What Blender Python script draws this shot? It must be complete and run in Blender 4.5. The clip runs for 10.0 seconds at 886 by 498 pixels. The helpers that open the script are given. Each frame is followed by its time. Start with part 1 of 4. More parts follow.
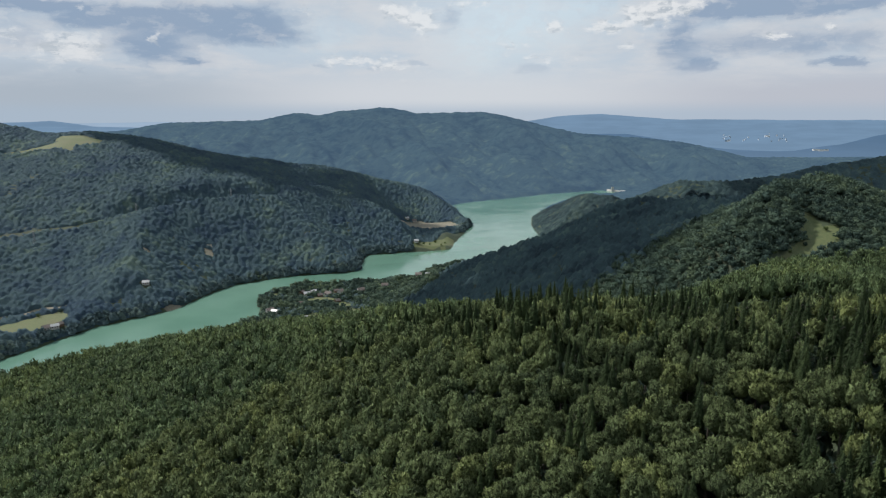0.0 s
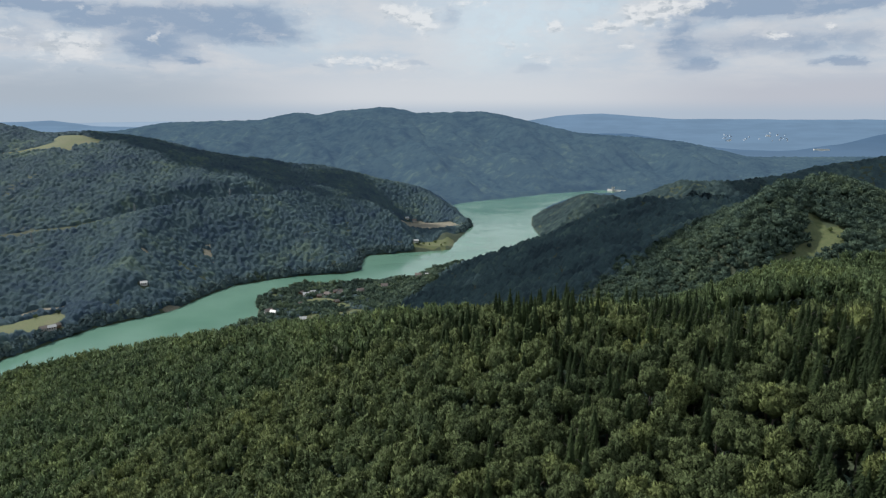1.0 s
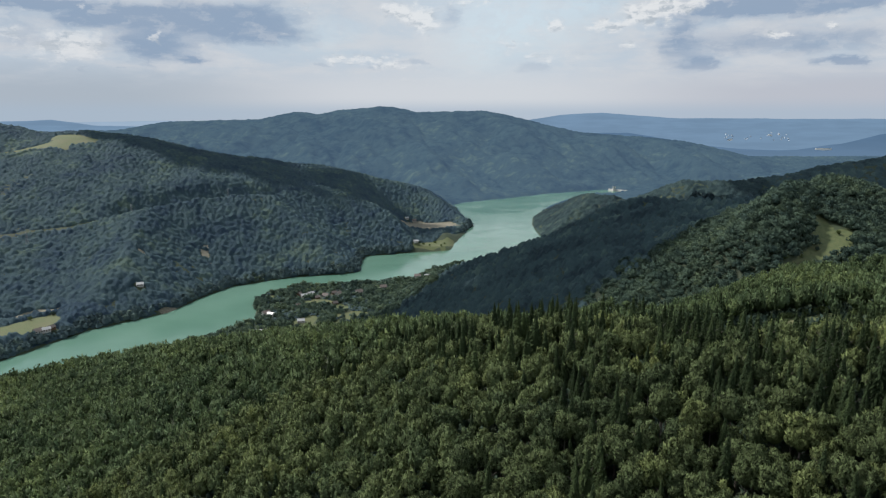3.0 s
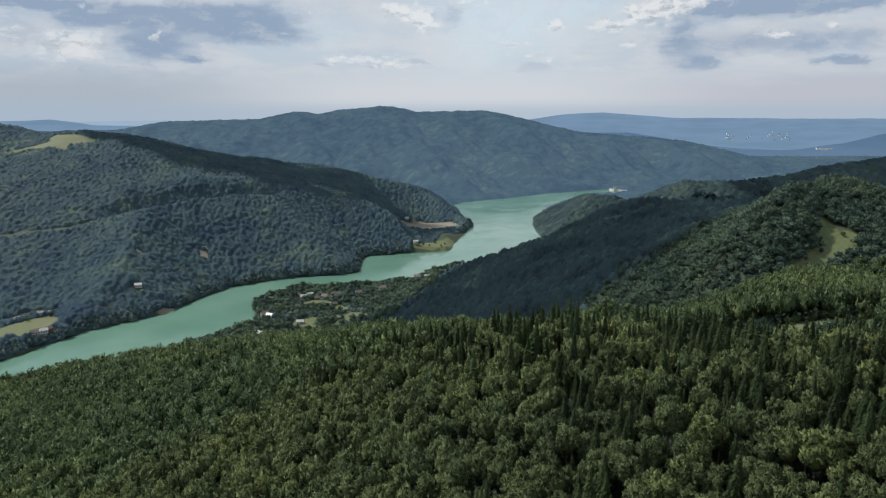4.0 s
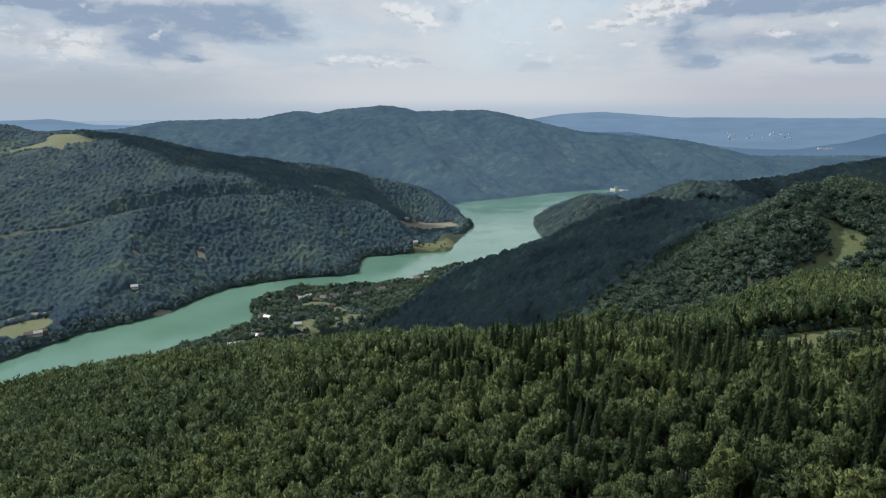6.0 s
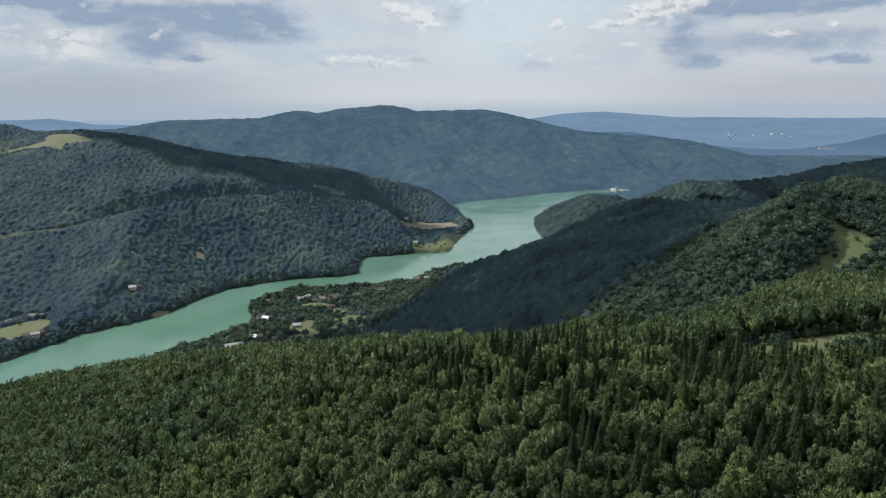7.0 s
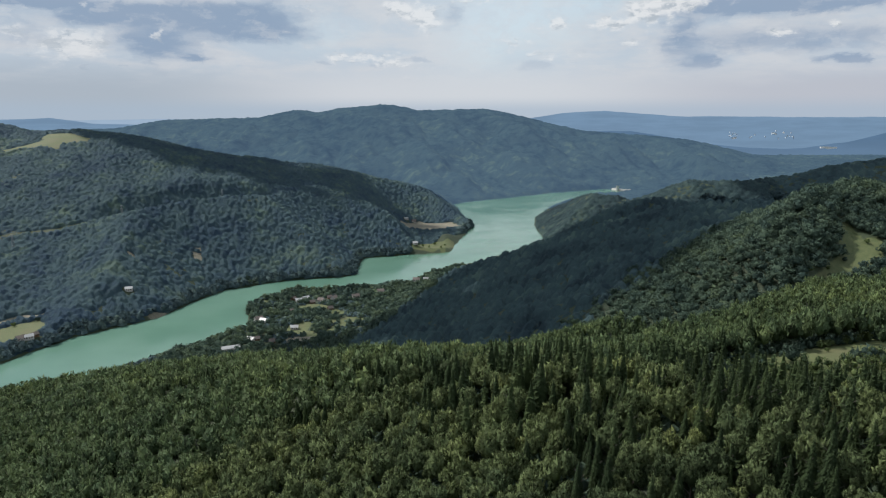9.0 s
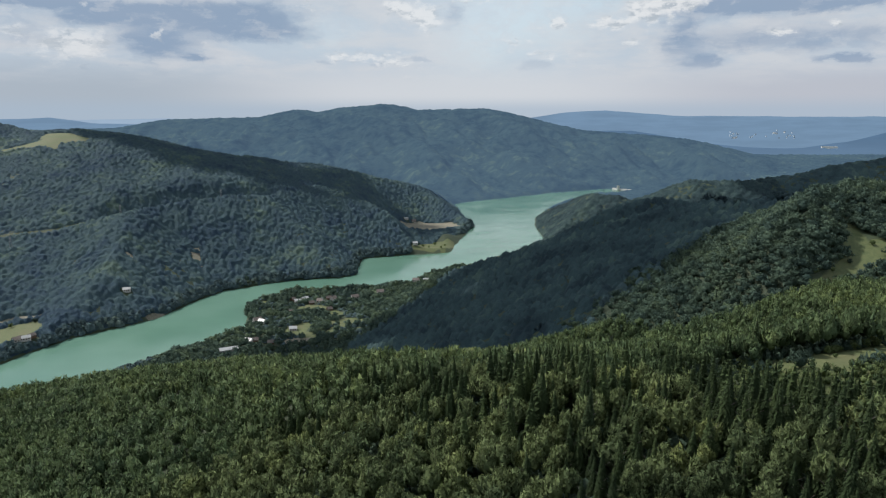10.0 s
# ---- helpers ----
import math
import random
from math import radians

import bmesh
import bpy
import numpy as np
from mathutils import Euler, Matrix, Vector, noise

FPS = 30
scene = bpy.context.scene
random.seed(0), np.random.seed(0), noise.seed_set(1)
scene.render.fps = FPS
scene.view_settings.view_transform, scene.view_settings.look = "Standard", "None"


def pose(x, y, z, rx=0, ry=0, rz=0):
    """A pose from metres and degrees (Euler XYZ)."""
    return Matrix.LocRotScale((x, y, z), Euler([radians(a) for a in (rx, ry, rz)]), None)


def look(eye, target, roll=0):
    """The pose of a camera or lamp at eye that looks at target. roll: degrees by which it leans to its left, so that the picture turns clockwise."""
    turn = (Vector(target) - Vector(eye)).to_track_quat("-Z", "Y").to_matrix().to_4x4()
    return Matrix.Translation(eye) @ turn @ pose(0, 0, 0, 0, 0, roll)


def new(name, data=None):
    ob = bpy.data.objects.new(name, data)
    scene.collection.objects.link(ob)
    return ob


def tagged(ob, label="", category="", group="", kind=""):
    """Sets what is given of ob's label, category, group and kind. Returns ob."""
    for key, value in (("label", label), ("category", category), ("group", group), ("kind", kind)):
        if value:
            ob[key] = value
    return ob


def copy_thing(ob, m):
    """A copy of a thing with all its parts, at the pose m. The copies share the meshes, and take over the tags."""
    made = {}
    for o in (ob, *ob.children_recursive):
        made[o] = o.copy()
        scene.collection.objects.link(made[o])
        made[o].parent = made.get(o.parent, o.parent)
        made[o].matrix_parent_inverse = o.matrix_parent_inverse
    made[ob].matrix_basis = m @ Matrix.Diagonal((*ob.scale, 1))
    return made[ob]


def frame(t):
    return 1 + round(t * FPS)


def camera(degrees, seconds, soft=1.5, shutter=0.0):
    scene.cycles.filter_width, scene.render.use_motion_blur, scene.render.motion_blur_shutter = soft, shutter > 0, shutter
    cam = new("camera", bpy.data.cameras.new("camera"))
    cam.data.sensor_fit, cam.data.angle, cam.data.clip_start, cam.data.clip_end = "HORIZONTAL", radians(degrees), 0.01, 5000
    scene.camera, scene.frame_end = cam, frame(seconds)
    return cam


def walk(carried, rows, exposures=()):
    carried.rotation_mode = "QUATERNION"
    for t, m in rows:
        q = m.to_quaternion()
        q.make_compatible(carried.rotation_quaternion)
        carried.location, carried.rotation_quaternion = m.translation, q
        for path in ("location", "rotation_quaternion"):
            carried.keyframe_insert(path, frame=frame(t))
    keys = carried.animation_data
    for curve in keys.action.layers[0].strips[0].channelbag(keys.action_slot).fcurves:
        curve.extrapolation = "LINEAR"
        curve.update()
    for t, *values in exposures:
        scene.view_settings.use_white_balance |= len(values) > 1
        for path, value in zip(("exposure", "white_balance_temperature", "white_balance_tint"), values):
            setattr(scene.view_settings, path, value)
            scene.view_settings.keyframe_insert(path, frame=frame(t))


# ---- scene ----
cam = camera(67.0, 10.0, soft=1.2)
PATH = [
    (0.0, pose(-4.01, -31.29, 299.38, 78.578, 0, -0.143)),
    (1.0, pose(-3.07, -24.87, 299.52, 78.540, 0, -0.111)),
    (2.0, pose(-2.21, -18.56, 299.66, 78.506, 0, -0.081)),
    (3.0, pose(-1.43, -12.33, 299.78, 78.477, 0, -0.053)),
    (4.0, pose(-0.69, -6.15, 299.90, 78.449, 0, -0.026)),
    (5.0, pose(0.00, 0.00, 300.00, 78.424, 0, 0.000)),
    (6.0, pose(0.67, 6.14, 300.09, 78.398, 0, 0.026)),
    (7.0, pose(1.34, 12.29, 300.17, 78.373, 0, 0.053)),
    (8.0, pose(2.03, 18.47, 300.24, 78.345, 0, 0.080)),
    (9.0, pose(2.74, 24.71, 300.29, 78.315, 0, 0.110)),
    (10.0, pose(3.50, 31.04, 300.33, 78.281, 0, 0.141)),
]
walk(cam, PATH, exposures=[(0.0, 0.12, 6250, 11), (10.0, 0.12, 6250, 11)])

# ---- world and sun ----
SUN_TO = Vector((-0.52, 0.36, 0.78)).normalized()
SUN_ELEVATION = math.asin(SUN_TO.z)
SUN_TURN = math.atan2(SUN_TO.x, SUN_TO.y)


def shader(tree, kind, **inputs):
    """A node with its inputs set: a value, or the output of another node."""
    node = tree.nodes.new(kind)
    for key, value in inputs.items():
        slot = node.inputs[int(key[1:])] if key[0] == "i" and key[1:].isdigit() else node.inputs[key.replace("_", " ")]
        if isinstance(value, bpy.types.NodeSocket):
            tree.links.new(value, slot)
        else:
            slot.default_value = value
    return node


def calc(tree, op, a, b=0.0, c=0.0, clamp=False):
    node = shader(tree, "ShaderNodeMath", i0=a, i1=b, i2=c)
    node.operation, node.use_clamp = op, clamp
    return node.outputs[0]


def blend(tree, factor, a, b, mode="MIX"):
    node = tree.nodes.new("ShaderNodeMix")
    node.data_type, node.blend_type = "RGBA", mode
    for slot, value in ((node.inputs[0], factor), (node.inputs[6], a), (node.inputs[7], b)):
        if isinstance(value, bpy.types.NodeSocket):
            tree.links.new(value, slot)
        else:
            slot.default_value = value
    return node.outputs[2]


def span(tree, value, lo, hi, out_lo=0.0, out_hi=1.0):
    node = shader(tree, "ShaderNodeMapRange", i0=value, i1=lo, i2=hi, i3=out_lo, i4=out_hi)
    node.interpolation_type = "SMOOTHSTEP"
    return node.outputs[0]


def build_world():
    world = bpy.data.worlds.new("sky")
    world.use_nodes = True
    scene.world = world
    t = world.node_tree
    t.nodes.clear()
    air = t.nodes.new("ShaderNodeTexSky")
    air.sky_type, air.sun_disc = "NISHITA", False
    air.sun_elevation, air.sun_rotation = SUN_ELEVATION, SUN_TURN
    air.air_density, air.dust_density, air.ozone_density = 1.0, 2.0, 1.0
    blue = blend(t, 1.0, air.outputs[0], (0.11, 0.11, 0.11, 1), "MULTIPLY")
    coord = t.nodes.new("ShaderNodeTexCoord")
    axis = shader(t, "ShaderNodeSeparateXYZ", i0=coord.outputs["Generated"])
    turn = calc(t, "ARCTAN2", axis.outputs[0], axis.outputs[1])
    rise = calc(t, "ARCSINE", axis.outputs[2])
    # Cloud layers in azimuth and elevation, drawn out sideways towards the horizon.
    lift = calc(t, "POWER", calc(t, "MAXIMUM", rise, 0.001), 0.7)

    def cloud(across, up, detail, shift, rough=0.55, warp=0.0):
        spot = shader(t, "ShaderNodeCombineXYZ", X=calc(t, "MULTIPLY", turn, across), Y=calc(t, "MULTIPLY", lift, up), Z=shift)
        tex = shader(t, "ShaderNodeTexNoise", Vector=spot.outputs[0], Scale=1.0, Detail=detail, Roughness=rough, Distortion=warp)
        return tex.outputs["Fac"]

    def bump_at(turn_deg, rise_deg, wide, high):
        """A soft round weight about one direction."""
        a = calc(t, "DIVIDE", calc(t, "SUBTRACT", turn, radians(turn_deg)), radians(wide))
        b = calc(t, "DIVIDE", calc(t, "SUBTRACT", rise, radians(rise_deg)), radians(high))
        return calc(t, "EXPONENT", calc(t, "MULTIPLY", calc(t, "ADD", calc(t, "MULTIPLY", a, a), calc(t, "MULTIPLY", b, b)), -1.0))

    def add(*terms):
        total = terms[0]
        for term in terms[1:]:
            total = calc(t, "ADD", total, term)
        return total

    def heap(spots):
        """Soft weights about several directions: turn, rise, half-width, half-height in degrees, weight."""
        return add(*(calc(t, "MULTIPLY", bump_at(*spot[:4]), spot[4]) for spot in spots))

    veil, pale = (0.485, 0.555, 0.625, 1), (0.575, 0.600, 0.630, 1)
    slate, white = (0.255, 0.340, 0.460, 1), (0.76, 0.765, 0.76, 1)
    broad = cloud(3.0, 11.0, 3.0, 3.1)
    puffs = cloud(48.0, 52.0, 7.0, 7.7, 0.58, 0.25)
    ragged = cloud(8.0, 19.0, 6.0, 1.3, 0.6, 0.2)
    turn_plain, rise_plain = turn, rise
    # The edges of the banks and heaps are frayed.
    turn = add(turn, calc(t, "MULTIPLY", calc(t, "SUBTRACT", cloud(34.0, 46.0, 6.0, 12.4, 0.6), 0.5), 0.060))
    rise = add(rise, calc(t, "MULTIPLY", calc(t, "SUBTRACT", cloud(34.0, 46.0, 6.0, 21.9, 0.6), 0.5), 0.022))
    # A thin high veil with blue behind it, grey banks, grey flecks, then sunlit heaps.
    cover = blend(t, span(t, ragged, 0.36, 0.62), veil, pale)
    gap = calc(t, "MULTIPLY", heap([(6.7, 7.51, 5.4, 2.53, 1.0), (3.1, 4.92, 2.8, 2.63, 0.5), (-10.3, 6.16, 4.1, 1.71, 0.5), (12.5, 8.22, 2.6, 0.83, 0.6)]), span(t, puffs, 0.40, 0.62, 1.0, 0.55), clamp=True)
    cover = blend(t, gap, cover, blend(t, 0.82, blue, (0.585, 0.690, 0.750, 1)))
    banks = heap([(-21.7, 7.03, 6.2, 0.88, 1.3), (-15.5, 7.29, 4.4, 1.08, 0.9), (-15.5, 5.94, 3.9, 0.68, 0.9), (-22.6, 4.88, 2.8, 1.06, 1.1), (-30.1, 7.52, 3.2, 0.41, 1.3), (-31.6, 5.89, 2.1, 1.85, 0.3), (-26.7, 6.57, 1.9, 0.47, 0.6), (18.8, 5.51, 1.6, 2.07, 0.8), (23.9, 5.12, 4.1, 0.97, 0.6), (29.4, 5.07, 3.7, 1.08, 0.5), (27.0, 7.82, 6.2, 0.69, 2.2), (29.9, 3.66, 1.6, 0.23, 1.3), (20.3, 3.70, 1.1, 0.46, 1.0), (1.0, 7.77, 1.0, 1.11, 0.6), (14.8, 5.20, 1.1, 0.51, 0.2), (-19.9, 3.97, 1.0, 0.25, 0.9), (22.5, 7.79, 2.7, 0.48, 1.0)])
    far_up = calc(t, "MULTIPLY", span(t, rise_plain, 0.16, 0.3), calc(t, "MULTIPLY", span(t, broad, 0.45, 0.60), 0.6))
    mottle = cloud(17.0, 24.0, 6.0, 31.0, 0.55, 0.2)
    banks = span(t, add(banks, far_up, calc(t, "MULTIPLY", calc(t, "SUBTRACT", mottle, 0.5), 0.9)), 0.0, 0.95, 0.0, 0.90)
    cover = blend(t, banks, cover, slate)
    flecks = span(t, cloud(22.0, 40.0, 7.0, 17.2, 0.58, 0.1), 0.52, 0.68, 0.0, 0.32)
    cover = blend(t, flecks, cover, (0.63, 0.645, 0.66, 1))
    grey = span(t, add(heap([(-27.2, 3.19, 0.4, 0.24, 0.8), (-5.3, 3.66, 1.1, 0.45, 0.8), (-2.3, 4.12, 1.2, 0.36, 0.8), (-9.9, 3.76, 1.1, 0.27, 0.6), (7.5, 3.56, 2.3, 0.53, 0.7), (10.9, 3.88, 0.7, 0.22, 0.5), (25.5, 3.72, 0.5, 0.20, 0.6), (24.4, 3.64, 0.4, 0.16, 0.5), (-22.4, 2.82, 1.5, 0.59, 0.5), (-17.4, 2.78, 1.3, 0.52, 0.4), (24.0, 3.07, 1.5, 0.50, 0.4), (-24.9, 3.25, 0.3, 0.16, 0.6)]), calc(t, "MULTIPLY", calc(t, "SUBTRACT", mottle, 0.5), 1.2)), 0.30, 0.80, 0.0, 0.55)
    cover = blend(t, grey, cover, (0.36, 0.43, 0.52, 1))
    heaps = heap([(-29.2, 4.50, 2.0, 1.24, 1.0), (-26.8, 5.00, 1.3, 1.10, 0.9), (-31.9, 5.24, 0.8, 0.82, 0.6), (-22.0, 5.72, 0.4, 0.57, 0.9), (-1.6, 7.47, 1.6, 1.12, 1.0), (-3.9, 8.23, 1.6, 0.77, 0.8), (2.6, 8.58, 1.6, 0.51, 0.8), (-7.6, 4.22, 3.2, 0.58, 0.7), (-3.9, 3.80, 1.9, 0.63, 0.5), (9.2, 6.78, 1.0, 0.47, 1.0), (13.2, 6.73, 1.6, 0.42, 0.9), (16.0, 7.52, 2.1, 0.83, 1.2), (19.1, 8.04, 2.0, 0.49, 1.2), (25.4, 5.58, 0.7, 0.32, 1.1), (29.0, 6.01, 0.8, 0.31, 0.9), (6.3, 5.52, 1.4, 0.31, 0.7), (15.2, 5.19, 1.7, 0.34, 0.6), (8.2, 4.44, 2.7, 0.40, 0.6), (-27.1, 7.50, 0.6, 0.23, 0.8), (-10.6, 7.94, 0.4, 0.51, 0.7)])
    far_heaps = calc(t, "MULTIPLY", span(t, rise_plain, 0.16, 0.3), 0.30)
    sunlit = span(t, add(heaps, far_heaps, calc(t, "MULTIPLY", calc(t, "SUBTRACT", puffs, 0.5), 2.2)), 0.26, 1.0)
    under = blend(t, span(t, cloud(40.0, 60.0, 5.0, 41.0, 0.6, 0.1), 0.36, 0.56), (0.43, 0.475, 0.515, 1), white)
    cover = blend(t, calc(t, "MULTIPLY", sunlit, span(t, turn_plain, -0.55, -0.1, 0.6, 0.85)), cover, under)
    turn, rise = turn_plain, rise_plain
    # Brighter where the sun stands above the veil, then pale haze towards the horizon.
    cover = blend(t, calc(t, "MULTIPLY", bump_at(4, 7, 8, 6), 0.30), cover, (0.68, 0.75, 0.79, 1))
    side = span(t, turn, 0.12, 0.45)
    haze = blend(t, side, (0.585, 0.605, 0.635, 1), (0.475, 0.495, 0.545, 1))
    haze = blend(t, span(t, turn, -0.45, -0.10, 0.9, 0.0), haze, (0.375, 0.430, 0.490, 1))
    haze = blend(t, calc(t, "MULTIPLY", bump_at(3, 2, 14, 5), 0.45), haze, (0.63, 0.66, 0.68, 1))
    haze = blend(t, span(t, rise, -0.002, 0.022, 0.75, 0.0), haze, (0.38, 0.46, 0.55, 1))
    cover = blend(t, span(t, add(rise, calc(t, "MULTIPLY", calc(t, "SUBTRACT", ragged, 0.5), 0.04)), 0.025, 0.075, 1.0, 0.0), cover, haze)
    cover = blend(t, 1.0, cover, (0.965, 0.962, 0.945, 1), "MULTIPLY")
    back = shader(t, "ShaderNodeBackground", Color=cover, Strength=1.0)
    t.links.new(back.outputs[0], t.nodes.new("ShaderNodeOutputWorld").inputs[0])


build_world()
sun = new("sun", bpy.data.lights.new("sun", "SUN"))
sun.data.energy, sun.data.angle, sun.data.color = 4.2, radians(1.5), (1.0, 0.94, 0.84)
sun.matrix_world = look((0, 0, 1500), Vector((0, 0, 1500)) - SUN_TO)


# ---- materials ----
def material(name):
    mat = bpy.data.materials.new(name)
    mat.use_nodes = True
    t = mat.node_tree
    return mat, t, t.nodes["Principled BSDF"]


def place_of(t):
    return t.nodes.new("ShaderNodeNewGeometry").outputs["Position"]


def noise_at(t, scale, detail=3.0, rough=0.55, place=None):
    return shader(t, "ShaderNodeTexNoise", Vector=place or place_of(t), Scale=scale, Detail=detail, Roughness=rough).outputs["Fac"]


def relief(t, bsdf, height, strength, distance):
    node = shader(t, "ShaderNodeBump", Height=height, Strength=strength, Distance=distance)
    t.links.new(node.outputs[0], bsdf.inputs["Normal"])


def foliage(name, dark, mid, fresh, source, leaf_size, rough=0.6, through_light=0.25, sheen=0.0, gloss=0.08, air=None, vary=0.75):
    """Leaves: the shade of green goes by the tree, and a little by the single leaf."""
    mat, t, b = material(name)
    if source == "object":
        pick = t.nodes.new("ShaderNodeObjectInfo").outputs["Random"]
    else:
        tint = t.nodes.new("ShaderNodeAttribute")
        tint.attribute_name = "tint"
        pick = tint.outputs["Fac"]
    single = t.nodes.new("ShaderNodeNewGeometry").outputs["Random Per Island"]
    stand = noise_at(t, 0.018, 2.0)
    pick = calc(t, "ADD", calc(t, "MULTIPLY", pick, 0.62), calc(t, "MULTIPLY", span(t, stand, 0.35, 0.65), 0.38))
    colour = blend(t, span(t, pick, 0.05, 0.60), dark, mid)
    colour = blend(t, span(t, pick, 0.62, 1.0), colour, fresh)
    speck = noise_at(t, 1.0 / leaf_size, 3.0, 0.7)
    wobble = calc(t, "ADD", calc(t, "MULTIPLY", single, vary), calc(t, "MULTIPLY", speck, 0.55))
    colour = blend(t, 1.0, colour, shader(t, "ShaderNodeCombineColor", Red=calc(t, "ADD", wobble, 0.735 - 0.5 * vary), Green=calc(t, "ADD", wobble, 0.735 - 0.5 * vary), Blue=calc(t, "ADD", wobble, 0.735 - 0.5 * vary)).outputs[0], "MULTIPLY")
    t.links.new(colour, b.inputs["Base Color"])
    b.inputs["Roughness"].default_value = rough
    b.inputs["Specular IOR Level"].default_value = gloss
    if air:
        # Painted haze on the far backdrop: the leaves themselves give off the air's blue.
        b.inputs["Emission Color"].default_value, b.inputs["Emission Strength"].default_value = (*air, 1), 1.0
    b.inputs["Sheen Weight"].default_value, b.inputs["Sheen Roughness"].default_value = sheen, 0.5
    b.inputs["Sheen Tint"].default_value = (0.75, 0.88, 1.0, 1)
    relief(t, b, speck, 0.9 if leaf_size < 3 else 0.6, leaf_size * 0.9)
    clear = shader(t, "ShaderNodeBsdfTranslucent", Color=colour)
    mix = shader(t, "ShaderNodeMixShader", i0=through_light, i1=b.outputs[0], i2=clear.outputs[0])
    t.links.new(mix.outputs[0], t.nodes["Material Output"].inputs[0])
    return mat


BEECH = ((0.0587, 0.0836, 0.0409, 1), (0.0935, 0.1223, 0.0545, 1), (0.1392, 0.1679, 0.0641, 1))
BEECH_WOOD = ((0.0722, 0.1016, 0.0481, 1), (0.1129, 0.1449, 0.0622, 1), (0.1622, 0.1922, 0.0715, 1))
SCRUB = ((0.0936, 0.128, 0.0547, 1), (0.1269, 0.166, 0.065, 1), (0.1643, 0.204, 0.0775, 1))
SPUR_BACK = ((0.0616, 0.095, 0.0482, 1), (0.0962, 0.1354, 0.0624, 1), (0.1382, 0.1795, 0.0718, 1))
SPRUCE = ((0.026, 0.0402, 0.0203, 1), (0.0372, 0.0549, 0.025, 1), (0.0549, 0.0774, 0.0319, 1))
# Haze is painted into these greens: the farther the wood, the bluer.
HILL_BEECH_HAZED = ((0.0544, 0.0867, 0.0726, 1), (0.0844, 0.1237, 0.0897, 1), (0.1259, 0.1687, 0.1011, 1))
HILL_HAZED = ((0.0391, 0.063, 0.0517, 1), (0.0587, 0.089, 0.066, 1), (0.0865, 0.121, 0.0726, 1))
# Also a darker copy of the hill leaves, for the side in cloud shade.
VALLEY_HAZED = ((0.0285, 0.0465, 0.0565, 1), (0.0525, 0.0855, 0.0915, 1), (0.0960, 0.1410, 0.1240, 1))
LAKESIDE_HAZED = ((0.0425, 0.0720, 0.1060, 1), (0.0685, 0.1095, 0.1255, 1), (0.1110, 0.1600, 0.1330, 1))
LOW_SHORE_HAZED = ((0.0560, 0.0880, 0.0960, 1), (0.0760, 0.1140, 0.1200, 1), (0.1120, 0.1540, 0.1300, 1))
MOUNTAIN_HAZED = ((0.0162, 0.0336, 0.0381, 1), (0.0392, 0.065, 0.0627, 1), (0.0738, 0.1075, 0.0784, 1))
mat_beech = foliage("beech leaves", *BEECH, "object", 0.30, through_light=0.32, vary=1.5)
mat_spruce = foliage("spruce needles", *SPRUCE, "object", 0.30, through_light=0.08, gloss=0.02, vary=0.5)
mat_beech_wood = foliage("beech wood leaves", *BEECH_WOOD, "tint", 0.35, through_light=0.28, vary=1.2)
mat_spur_back = foliage("beech leaves behind the crest", *SPUR_BACK, "tint", 0.45, through_light=0.3, vary=1.2)
mat_spruce_wood = foliage("spruce wood needles", *SPRUCE, "tint", 0.4, through_light=0.08, gloss=0.02, vary=0.5)
mat_scrub = foliage("scrub leaves", *SCRUB, "tint", 0.3, through_light=0.3)
mat_slope_wood = foliage("haze-blued slope leaves", *HILL_BEECH_HAZED, "tint", 0.5, through_light=0.28, gloss=0.03, vary=0.45)
mat_hill_wood = foliage("haze-blued hill leaves", *HILL_HAZED, "tint", 1.3, through_light=0.2, gloss=0.02, vary=0.55)
mat_valley_wood = foliage("haze-blued valley leaves", *VALLEY_HAZED, "tint", 1.4, through_light=0.15, gloss=0.02, vary=0.55)
mat_lakeside_wood = foliage("haze-blued lakeside leaves", *LAKESIDE_HAZED, "tint", 1.7, through_light=0.15, gloss=0.02, vary=0.55)
mat_low_shore_wood = foliage("haze-blued shoreside leaves", *LOW_SHORE_HAZED, "tint", 1.6, through_light=0.15, gloss=0.02, vary=0.5)
# The mountain's haze is a blue glow painted onto its leaves.
mat_mountain_wood = foliage("mountain leaves with haze glow", *MOUNTAIN_HAZED, "tint", 5.0, through_light=0.05, gloss=0.0, air=(0.040, 0.066, 0.110))


def plain(name, colour, rough=0.8, grain=2.0, spread=0.35, bump=0.0):
    mat, t, b = material(name)
    fine, coarse = noise_at(t, grain, 4.0, 0.65), noise_at(t, grain * 0.13, 2.0)
    k = calc(t, "ADD", calc(t, "MULTIPLY", fine, spread), calc(t, "MULTIPLY", coarse, spread))
    low = tuple(c * (1 - spread) for c in colour[:3]) + (1,)
    high = tuple(min(1, c * (1 + spread)) for c in colour[:3]) + (1,)
    t.links.new(blend(t, span(t, k, spread * 0.6, spread * 1.4), low, high), b.inputs["Base Color"])
    b.inputs["Roughness"].default_value = rough
    if bump:
        relief(t, b, fine, 0.6, bump)
    return mat


mat_bark = plain("bark", (0.12, 0.105, 0.09, 1), 0.9, 3.0, 0.3, 0.03)
mat_cloud = plain("cloud", (0.85, 0.85, 0.87, 1), 1.0, 0.004, 0.05)
mat_render = plain("house render", (0.48, 0.46, 0.43, 1), 0.85, 0.8, 0.12)
mat_white = plain("white render", (0.80, 0.80, 0.78, 1), 0.85, 0.8, 0.06)
# Pale wall with a bluish tint painted in for haze.
mat_haze_wall = plain("haze-blued pale render", (0.56, 0.63, 0.70, 1), 0.9, 0.8, 0.10)
